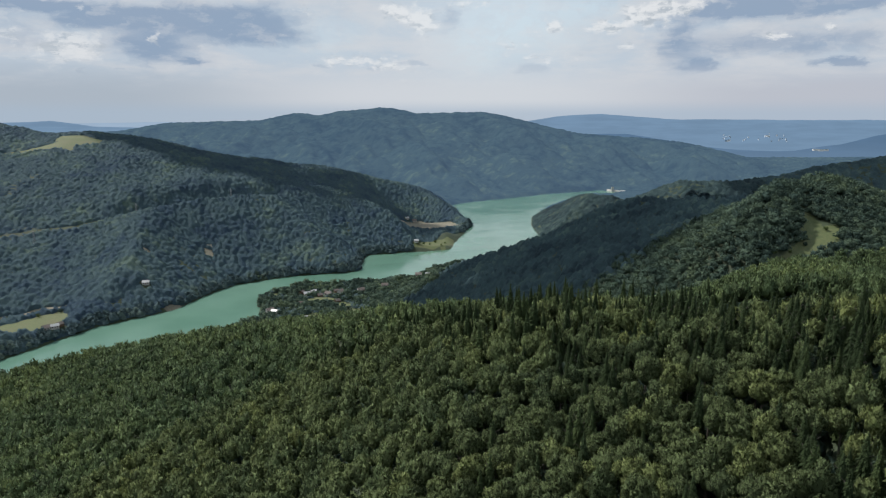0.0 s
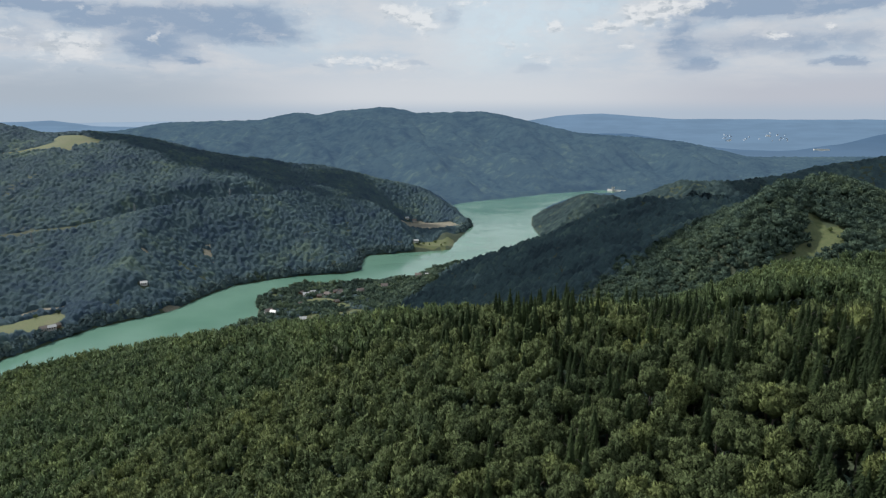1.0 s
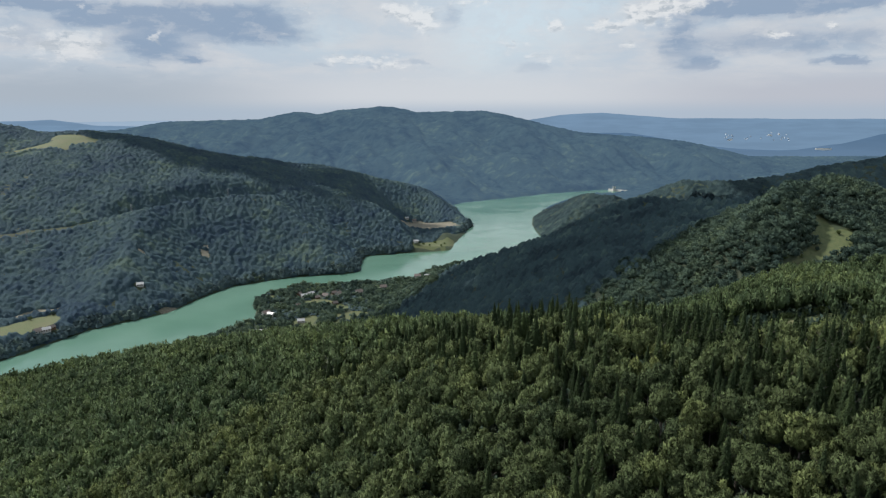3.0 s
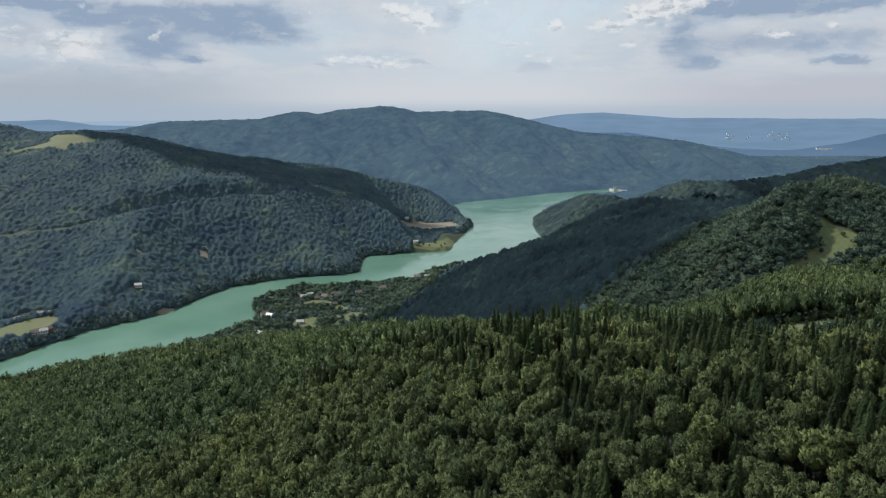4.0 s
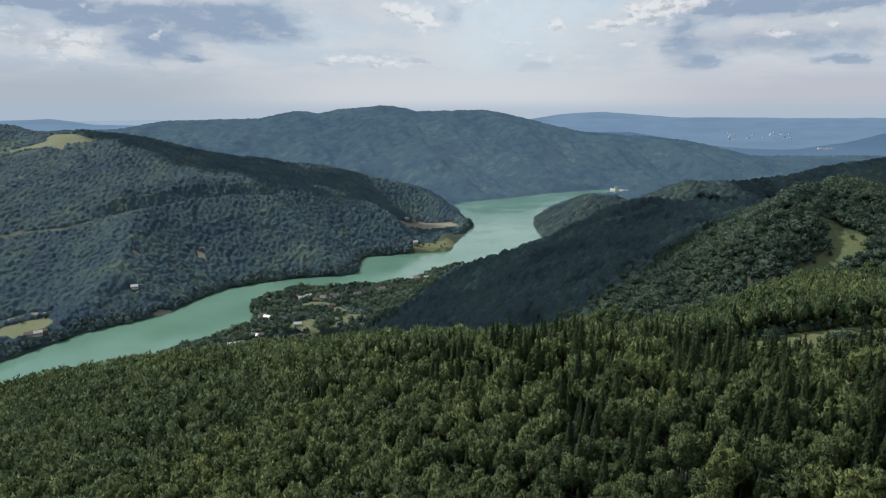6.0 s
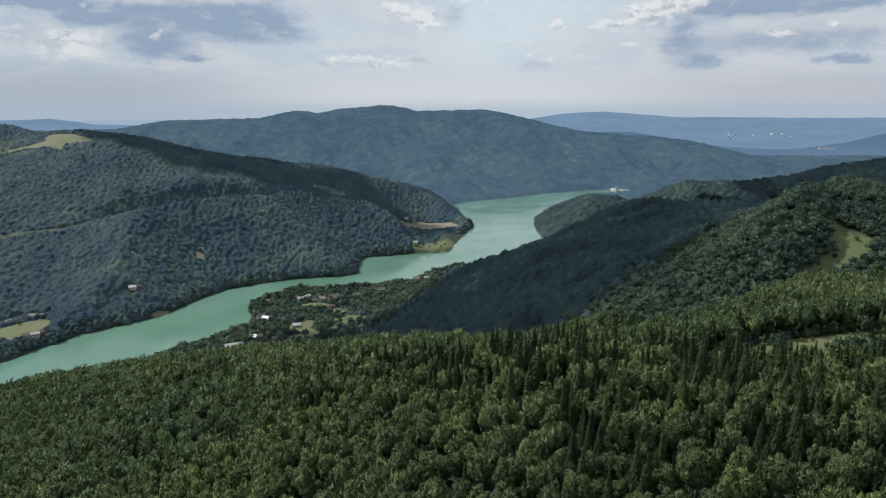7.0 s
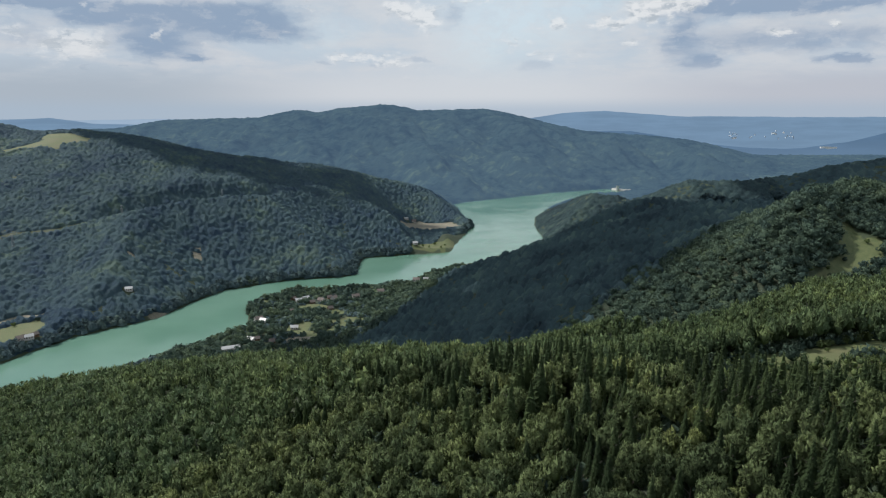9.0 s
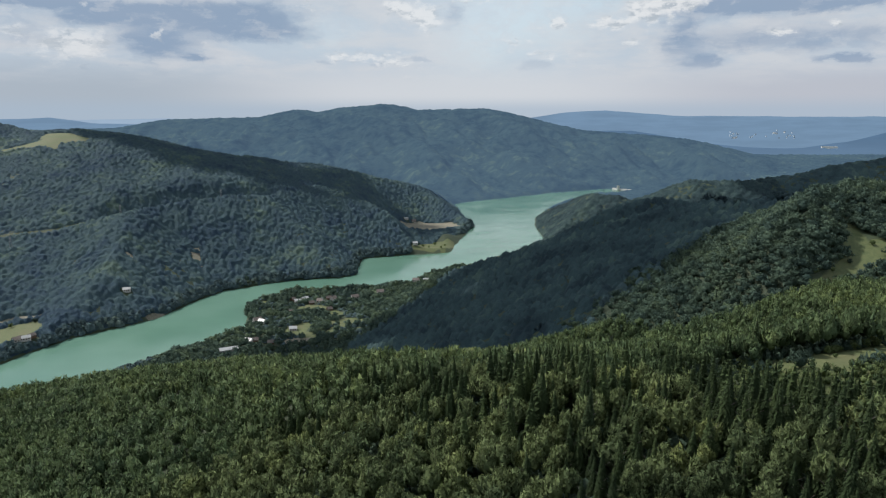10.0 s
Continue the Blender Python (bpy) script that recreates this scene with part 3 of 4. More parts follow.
# ---- trees ----
def ico():
    bm = bmesh.new()
    bmesh.ops.create_icosphere(bm, subdivisions=2, radius=1)
    fine = np.array([v.co for v in bm.verts]), np.array([[v.index for v in f.verts] for f in bm.faces])
    bm.free()
    bm = bmesh.new()
    bmesh.ops.create_icosphere(bm, subdivisions=1, radius=1)
    rough = np.array([v.co for v in bm.verts]), np.array([[v.index for v in f.verts] for f in bm.faces])
    bm.free()
    return rough, fine


ICO, ICO_FINE = ico()


def join(pieces):
    verts, faces, at = [], [], 0
    for v, f in pieces:
        verts.append(v)
        faces.append(f + at)
        at += len(v)
    return np.concatenate(verts), np.concatenate(faces)


def leafy_crown(seed, lobes, flakes, flake):
    """A broad crown, one metre in radius and in half-height: leaf sprays bunched on boughs round a dim core, lying on them or pointing out and up."""
    rng = np.random.RandomState(seed)
    centres = []
    for n in range(lobes):
        up = 1 - 1.35 * (n + 0.5) / lobes
        turn = 2.4 * n + rng.uniform(-0.5, 0.5)
        flat = math.sqrt(max(0.0, 1 - up * up))
        far = rng.uniform(0.42, 0.80)
        thick = rng.uniform(0.8, 1.2) * (0.72 / math.sqrt(lobes) + 0.10)
        centres.append((flat * math.cos(turn) * far, flat * math.sin(turn) * far, up * far * 1.05, thick))
    c = np.array(centres)
    core = ICO[0] * rng.uniform(0.86, 1.1, (len(ICO[0]), 1)) * (0.60, 0.60, 0.62) - (0, 0, 0.05)
    # Sprays on the outside of the boughs, and the way out from each.
    pick = rng.randint(0, lobes, flakes * 6)
    way = rng.normal(size=(flakes * 6, 3))
    way /= np.linalg.norm(way, axis=1, keepdims=True)
    spot = c[pick, :3] + way * c[pick, 3:] * rng.uniform(0.80, 1.12, (flakes * 6, 1))
    gap = np.linalg.norm(spot[:, None] - c[None, :, :3], axis=2) - c[None, :, 3]
    outer = (gap.min(1) > -0.09) & (way[:, 2] > -0.45) & (spot[:, 2] > -0.72)
    spot, way = spot[outer][:flakes], way[outer][:flakes]
    side = np.cross(way, rng.normal(size=way.shape))
    side /= np.linalg.norm(side, axis=1, keepdims=True)
    over = np.cross(side, way)
    big = flake * rng.uniform(0.6, 1.4, (len(way), 1))
    # Some lie on the bough, others stand out from it.
    stand = (rng.rand(len(way), 1) < 0.4) * rng.uniform(0.4, 1.1, (len(way), 1))
    along = over * (1.1 - 0.7 * stand) + way * (0.15 + 0.75 * stand) + (0, 0, 0.45)
    # Every spray turns its upper face outwards.
    hand = np.sign((np.cross(side, along) * (way + (0, 0, 0.3))).sum(1, keepdims=True) + 1e-9)
    side = side * hand
    verts = np.stack([spot - along * big * 0.4 - side * big * 0.42, spot - along * big * 0.4 + side * big * 0.42, spot + along * big * 0.7], 1).reshape(-1, 3)
    # A spray shades with its bough and crown as well as by its own tilt.
    leaf = np.cross(side, along)
    leaf /= np.linalg.norm(leaf, axis=1, keepdims=True)
    crown = spot + (0, 0, 0.25)
    crown /= np.linalg.norm(crown, axis=1, keepdims=True)
    lean = np.concatenate([core / np.linalg.norm(core, axis=1, keepdims=True), np.repeat(0.34 * crown + 0.42 * way + 0.32 * leaf, 3, 0)])
    lean /= np.linalg.norm(lean, axis=1, keepdims=True)
    return (*join([(core, ICO[1]), (verts, np.arange(len(spot))[:, None] * 3 + (0, 1, 2))]), lean.astype(np.float32))


def spruce_crown(seed, layers, boughs):
    """A pointed crown one metre high and about 0.4 wide at the foot: a slim core under a ragged coat of drooping boughs."""
    rng = np.random.RandomState(seed)
    turn = np.arange(7) * math.tau / 7
    core = np.concatenate([[(0, 0, 0.93)], np.stack([np.cos(turn) * 0.135, np.sin(turn) * 0.135, np.full(7, 0.10)], 1)])
    k = np.arange(7)
    pieces = [(core, np.stack([0 * k, 1 + k, 1 + (k + 1) % 7], 1))]
    lean = rng.uniform(0, math.tau)
    for layer in range(layers):
        n = max(4, int(boughs * (1 - 0.6 * layer / layers)))
        s = np.clip((layer + rng.uniform(-1.2, 1.2, n)) / layers, 0, 1)
        a = rng.uniform(0, math.tau, n)
        r = 0.185 * (1 - s) ** 0.95 + 0.010
        reach = r * rng.uniform(0.66, 1.16, n) * (1 + 0.14 * np.cos(a - lean))
        z = 0.12 + 0.84 * s
        broad = 0.24 * r * 2 * math.pi / n * rng.uniform(0.8, 1.5, n) + 0.005
        out, side = np.stack([np.cos(a), np.sin(a)], 1), np.stack([-np.sin(a), np.cos(a)], 1)
        root = out * reach[:, None] * 0.42
        b = np.column_stack([root + side * broad[:, None], z + 0.16 * r])
        c = np.column_stack([root - side * broad[:, None], z + 0.16 * r])
        tip = np.column_stack([out * reach[:, None], z - reach * rng.uniform(-0.05, 0.45, n)])
        k = np.arange(n)
        pieces.append((np.concatenate([b, c, tip]), np.stack([k, k + n, k + 2 * n], 1)))
    return join(pieces)


def low_crown(seed, fine=1):
    """A lumpy crown for woods across the valley, open below."""
    rng = np.random.RandomState(seed)
    if fine == 0:
        turn = np.arange(6) * 1.047 + rng.uniform(-0.3, 0.3, 6)
        far = rng.uniform(0.85, 1.2, 6)
        v = np.concatenate([[(rng.uniform(-0.3, 0.3), rng.uniform(-0.3, 0.3), 1.0)], np.stack([np.cos(turn) * far, np.sin(turn) * far, rng.uniform(-0.7, 0.1, 6)], 1)])
        k = np.arange(6)
        return v, np.stack([0 * k, 1 + k, 1 + (k + 1) % 6], 1)
    # A shaggy dome: a top, a ring of boughs that stick out by turns, a skirt.
    turn = np.arange(6) * 1.047 + rng.uniform(-0.25, 0.25, 6)
    out = np.where(np.arange(6) % 2 == 0, 1.0, 0.62) * rng.uniform(0.85, 1.15, 6)
    ring = np.stack([np.cos(turn) * out * 0.8, np.sin(turn) * out * 0.8, rng.uniform(0.25, 0.75, 6)], 1)
    skirt = np.stack([np.cos(turn + 0.5) * 1.05, np.sin(turn + 0.5) * 1.05, rng.uniform(-0.7, -0.1, 6)], 1) * rng.uniform(0.85, 1.15, (6, 1))
    v = np.concatenate([[(rng.uniform(-0.25, 0.25), rng.uniform(-0.25, 0.25), 1.1)], ring, skirt])
    k = np.arange(6)
    n = (k + 1) % 6
    dome = v, np.concatenate([np.stack([0 * k, 1 + k, 1 + n], 1), np.stack([1 + k, 7 + k, 1 + n], 1), np.stack([1 + n, 7 + k, 7 + n], 1)])
    if fine < 2:
        return dome
    # Boughs that stick out of it and break its outline.
    way = rng.normal(size=(14, 3))
    way[:, 2] = np.abs(way[:, 2]) + 0.15
    way /= np.linalg.norm(way, axis=1, keepdims=True)
    side = np.cross(way, rng.normal(size=way.shape))
    side /= np.linalg.norm(side, axis=1, keepdims=True)
    over = np.cross(side, way)
    big = rng.uniform(0.28, 0.5, (14, 1))
    spot = way * (0.82, 0.82, 0.9)
    tips = np.stack([spot - side * big - over * big * 0.5, spot + side * big - over * big * 0.5, spot + over * big * 0.8 + way * big * 0.7 + (0, 0, 0.15)], 1).reshape(-1, 3)
    return join([dome, (tips, np.arange(42).reshape(-1, 3))])


def scatter(x0, x1, y0, y1, gap, seed):
    rng = np.random.RandomState(seed)
    x, y = np.meshgrid(np.arange(x0, x1, gap), np.arange(y0, y1, gap * 0.9))
    x = x + (np.arange(x.shape[0]) % 2)[:, None] * gap / 2
    x = (x + rng.uniform(-0.38, 0.38, x.shape) * gap).ravel()
    y = (y + rng.uniform(-0.38, 0.38, y.shape) * gap).ravel()
    return x, y


def clear_of(x, y, gap):
    """Which places bear a tree: off the water, the meadows and the cut for the power line."""
    grass, soil = open_land(x, y)
    cut = ridge(x, y, CUT, 1.0, 0.01) < -4.6
    plot = np.min([np.hypot(x - hx, y + 3 - hy) for k, hx, hy, turn in HOUSES], 0) > 9.5
    return plot & (shore(x, y) > gap) & (grass < 0.5) & ((soil < 0.5) | ((y > 1000) & (y < 1300) & (waves(x, y, 14, 2, 19) > -0.12))) & cut


def wood(name, label, templates, x, y, z, high, wide, mat, seed, smooth=False):
    """Many trees joined in one mesh."""
    rng = np.random.RandomState(seed)
    pick = rng.randint(0, len(templates), len(x))
    turn, shade = rng.uniform(0, 6.3, len(x)), rng.rand(len(x))
    verts, faces, tint, lean, at = [], [], [], [], 0
    for n, (v, f, *q) in enumerate(templates):
        mine = np.flatnonzero(pick == n)
        if not len(mine):
            continue
        c, s = np.cos(turn[mine])[:, None], np.sin(turn[mine])[:, None]
        w, h = wide[mine][:, None], high[mine][:, None]
        p = np.stack([(v[:, 0] * c - v[:, 1] * s) * w + x[mine][:, None], (v[:, 0] * s + v[:, 1] * c) * w + y[mine][:, None], v[:, 2] * h + z[mine][:, None]], 2)
        verts.append(p.reshape(-1, 3))
        faces.append((f[None] + (at + np.arange(len(mine)) * len(v))[:, None, None]).reshape(-1, 3))
        tint.append(np.repeat(shade[mine], len(v)))
        if q:
            q = q[0]
            lean.append(np.stack([q[:, 0] * c - q[:, 1] * s, q[:, 0] * s + q[:, 1] * c, np.repeat(q[None, :, 2], len(mine), 0)], 2).reshape(-1, 3))
        at += len(mine) * len(v)
    me = mesh_of(name, np.concatenate(verts), np.concatenate(faces), mat, smooth, tint=np.concatenate(tint))
    if lean:
        me.normals_split_custom_set_from_vertices(np.concatenate(lean).astype(np.float32))
    return tagged(new(name, me), label, "forest", kind="stuff")


def conifer_share(x, y):
    """Where spruces stand among the beeches."""
    right = np.clip((x - 4 - 0.10 * (y - 150)) / 55, 0, 1) * np.clip((y - 70) / 22, 0.45, 1)
    crest = np.exp(-(((x - 38) / 52) ** 2 + ((y - 200 + 0.35 * (x - 30)) / 22) ** 2)) * 1.1
    crest = crest + 0.9 * np.exp(-(((x - 20) / 75) ** 2 + ((y - 205 + 0.25 * x) / 15) ** 2)) + 0.9 * np.exp(-(((x - 46) / 9) ** 2 + ((y - 111) / 10) ** 2)) + 1.6 * np.exp(-(((x - 82) / 26) ** 2 + ((y - 135) / 38) ** 2))
    crest = crest + np.exp(-(((x - 62) / 42) ** 2 + ((y - 262) / 30) ** 2)) * 0.8
    right = right + 0.65 * np.clip((x - 48) / 18, 0, 1) * np.clip((y - 72) / 30, 0, 1)
    right = right * np.clip((228 + 0.1 * x - y) / 20, 0, 1)
    knot = np.exp(-(((x + 104) / 9) ** 2 + ((y - 284) / 12) ** 2))
    return np.clip((1.0 * right + crest) * (0.70 + 1.0 * waves(x, y, 20, 2, 43)), 0, 0.47 + 0.25 * np.clip((x - 50) / 15, 0, 1) + 0.15 * np.exp(-(((y - 190 + 0.2 * x) / 24) ** 2))) + knot * 0.95 + 0.02


def spur_edge(x):
    """How far back the woods of the near spur reach."""
    return 440 + 0.2 * x - 75 * np.clip((x - 100) / 80, 0, 1)


def near_forest():
    rng = np.random.RandomState(11)
    x, y = scatter(-420, 330, 40, 470, 3.95, 12)
    keep = clear_of(x, y, 4) & (y < spur_edge(x)) & (glade(x, y) < rng.uniform(0.3, 2.2, len(x)))
    x, y = x[keep], y[keep]
    z = heights(x, y)
    spruce = (rng.rand(len(x)) < conifer_share(x, y)) & ~(((x - 145) / 62) ** 2 + ((y - 236) / 21) ** 2 < 1)
    order = np.hypot(x - 30, (y - 95) * 1.0)
    ahead = np.abs(x - 2) < 34 + 0.72 * y
    size = rng.uniform(0.74, 1.16, len(x))
    crest = np.exp(-(((y - 190 + 0.2 * x) / 28) ** 2)) * np.clip((x + 10) / 20, 0, 1)
    size = np.where(spruce, rng.uniform(0.68, 1.14, len(x)) * (1 + 0.32 * crest), size * (1 - 0.10 * conifer_share(x, y)))
    # Low scrub along the near edge of the clearing.
    size = size * np.where(((x - 145) / 62) ** 2 + ((y - 240) / 24) ** 2 < 1, rng.uniform(0.3, 0.5, len(x)), 1.0)
    # At the edge of a clearing the crowns come down to the ground.
    edge = np.max([open_land(x + a, y + b)[0] for a, b in ((0, -7), (0, -13), (7, 0), (-7, 0))], 0) > 0.5
    size = size * np.where(edge & (y > 262), 1.25, 1.0)
    foot, half = np.where(edge, 6.6, 9.0) * size, np.where(edge, 4.4, 3.5) * size
    # The trees of the near stretch stand as things of their own.
    beech = np.flatnonzero(~spruce & ahead)
    beech = beech[np.argsort(order[beech])]
    firs = np.flatnonzero(spruce & ahead)
    firs = firs[np.argsort(order[firs])]
    single_beech, single_fir = beech[:300], firs[:300]

    def trunk(height, radius):
        bm = bmesh.new()
        bmesh.ops.create_cone(bm, segments=7, radius1=radius, radius2=radius * 0.35, depth=height, matrix=Matrix.Translation((0, 0, height / 2)))
        for k in range(4):
            a = 1.6 * k + 0.3
            lean = Matrix.Translation((0, 0, height * (0.55 + 0.1 * k))) @ Euler((0, 0.9, a)).to_matrix().to_4x4()
            bmesh.ops.create_cone(bm, segments=5, radius1=radius * 0.4, radius2=radius * 0.1, depth=height * 0.16, matrix=lean @ Matrix.Translation((0, 0, height * 0.08)))
        me = bpy.data.meshes.new("trunk")
        bm.to_mesh(me)
        bm.free()
        me.materials.append(mat_bark)
        return me

    def tree(kind, label, crown, stem, group):
        top = tagged(new(kind), label, "tree", group)
        for name, me in (("trunk", stem), ("crown", crown)):
            new(name, me).parent = top
        return top

    stem = trunk(9.0, 0.28)
    makers = []
    for k in range(7):
        v, f, q = leafy_crown(100 + k, 14, 1600, 0.135)
        makers.append(mesh_of("crown", v * (3.15, 3.15, 3.7) + (0, 0, 8.7), f, mat_beech, True))
        makers[-1].normals_split_custom_set_from_vertices(q)
    thin = trunk(12.0, 0.18)
    points = []
    for k in range(5):
        v, f = spruce_crown(200 + k, 62, 21)
        points.append(mesh_of("crown", v * (13.6, 13.6, 14.4), f, mat_spruce))
    firsts = [tree("beech_tree", "broad green beech tree in full leaf on the near slope", me, stem, "beeches of the near slope") for me in makers]
    firsts2 = [tree("spruce_tree", "dark green pointed spruce tree on the near slope", me, thin, "spruces of the near slope") for me in points]
    for chosen, kinds in ((single_beech, firsts), (single_fir, firsts2)):
        for n, i in enumerate(chosen):
            m = pose(x[i], y[i], z[i] - 0.3, 0, 0, rng.uniform(0, 360))
            ob = kinds[n] if n < len(kinds) else copy_thing(kinds[n % len(kinds)], m)
            s = size[i] * rng.uniform(0.9, 1.1)
            ob.matrix_basis = m @ Matrix.Diagonal((size[i], size[i], s, 1))
    px, py = scatter(85, 208, 214, 272, 2.7, 17)
    low = clear_of(px, py, 4) & (glade(px, py) > 0.3)
    px, py = px[low], py[low]
    tall = rng.uniform(1.0, 2.4, len(px))
    wood("clearing_scrub", "fresh green scrub along the edge of the clearing", [leafy_crown(360 + k, 2, 30, 0.32) for k in range(5)],
         px, py, heights(px, py) + 0.5 * tall, tall, 0.95 * tall, mat_scrub, 18, True)
    ux, uy = scatter(-150, 230, 52, 330, 4.0, 19)
    under = clear_of(ux, uy, 4) & (glade(ux, uy) < 0.3) & (np.abs(ux - 2) < 20 + 0.70 * uy) & (np.hypot(ux, uy) < 215)
    under |= clear_of(ux, uy, 4) & (uy > 256) & (ux > 95)
    ux, uy = ux[under], uy[under]
    low = rng.uniform(2.0, 3.2, len(ux))
    wood("undergrowth", "young beeches and shrubs beneath the tall trees", [leafy_crown(370 + k, 4, 20, 0.42) for k in range(6)],
         ux, uy, heights(ux, uy) + 0.55 * low, low, 0.9 * low, mat_slope_wood, 20, True)
    rest = np.ones(len(x), bool)
    rest[single_beech] = rest[single_fir] = False
    hidden = (x < 40) & (y > 245 - 0.63 * (x - 60))
    b = np.flatnonzero(rest & ~spruce & ahead & (np.hypot(x, y) < 215))
    wood("beech_wood", "green beech wood on the near spur, crown beside crown", [leafy_crown(300 + k, 10, 300, 0.22) for k in range(9)],
         x[b], y[b], z[b] + foot[b], 1.06 * half[b], 2.72 * size[b] * rng.uniform(0.85, 1.15, len(b)), mat_beech_wood, 13, True)
    rest[b] = False
    b = np.flatnonzero(rest & ~spruce & ~hidden & ahead)
    wood("beech_wood", "green beech wood along the crest of the spur", [leafy_crown(320 + k, 7, 78, 0.34) for k in range(9)],
         x[b], y[b], z[b] + foot[b], 1.06 * half[b], 2.72 * size[b] * rng.uniform(0.85, 1.15, len(b)), mat_spur_back, 15, True)
    b = np.flatnonzero(rest & ~spruce & (hidden | ~ahead))
    wood("beech_wood", "green beech wood on the far side of the spur", [low_crown(330 + k, 0) for k in range(6)],
         x[b], y[b], z[b] + 7.5 * size[b], 4.4 * size[b], 3.3 * size[b], mat_beech_wood, 16, True)
    s = np.flatnonzero(rest & spruce)
    wood("spruce_wood", "dark spruces among the beeches of the near spur", [spruce_crown(400 + k, 16, 10) for k in range(5)],
         x[s], y[s], z[s], 14.4 * size[s], 13.6 * size[s], mat_spruce_wood, 14)


def canopy(name, label, box, step, gap, keep, tall, swell, mat, seed):
    """A closed wood too far off to see between its trees: crown beside crown, each a dome of its own height and tint."""
    rng = np.random.RandomState(seed)
    x, y = np.meshgrid(np.arange(box[0], box[1], step), np.arange(box[2], box[3], step))
    x, y = x + rng.uniform(-0.3, 0.3, x.shape) * step, y + rng.uniform(-0.3, 0.3, x.shape) * step
    n, m = int((box[1] - box[0]) / gap) + 4, int((box[3] - box[2]) / gap) + 4
    jx, jy, lift, shade, size = rng.uniform(0, 1, (n, m)), rng.uniform(0, 1, (n, m)), rng.uniform(-1, 1, (n, m)), rng.rand(n, m), rng.uniform(0.55, 1.25, (n, m))
    i, j = ((x - box[0]) / gap).astype(int) + 1, ((y - box[2]) / gap).astype(int) + 1
    top, tint = np.full(x.shape, -9.0), np.zeros(x.shape)
    for di in (-1, 0, 1):
        for dj in (-1, 0, 1):
            p, q = np.clip(i + di, 0, n - 1), np.clip(j + dj, 0, m - 1)
            u, v = x - (box[0] + (p - 1 + jx[p, q]) * gap), y - (box[2] + (q - 1 + jy[p, q]) * gap)
            dome = 0.22 * lift[p, q] + 0.35 * (size[p, q] - 0.9) - (u * u + v * v) / (0.66 * (gap * size[p, q]) ** 2)
            tint = np.where(dome > top, shade[p, q], tint)
            top = np.maximum(top, dome)
    # Stands of one kind keep one colour and height.
    tint = np.clip(0.62 * tint + 0.38 * (0.5 + 1.1 * waves(x, y, 95, 3, 58)), 0, 1)
    on = np.clip((keep(x, y) * clear_of(x, y, 2.0)).astype(float), 0, 1)
    z = heights(x, y) - 0.8 + on * (tall + 0.8 + swell * np.maximum(top, -0.55) + 1.2 * waves(x, y, 30, 2, 52) + 2.2 * waves(x, y, 75, 2, 59) + rng.uniform(-0.3, 0.3, x.shape))
    rows, cols = x.shape
    k = (np.arange(rows - 1)[:, None] * cols + np.arange(cols - 1)[None, :]).ravel()
    quads = np.stack([k, k + 1, k + cols + 1, k + cols], 1)
    quads = quads[on.ravel()[quads].max(1) > 0.5]
    used, quads = np.unique(quads, return_inverse=True)
    me = mesh_of(name, np.stack([x.ravel(), y.ravel(), z.ravel()], 1)[used], quads.reshape(-1, 4), mat, True, tint=tint.ravel()[used])
    tagged(new(name, me), label, "forest", kind="stuff")


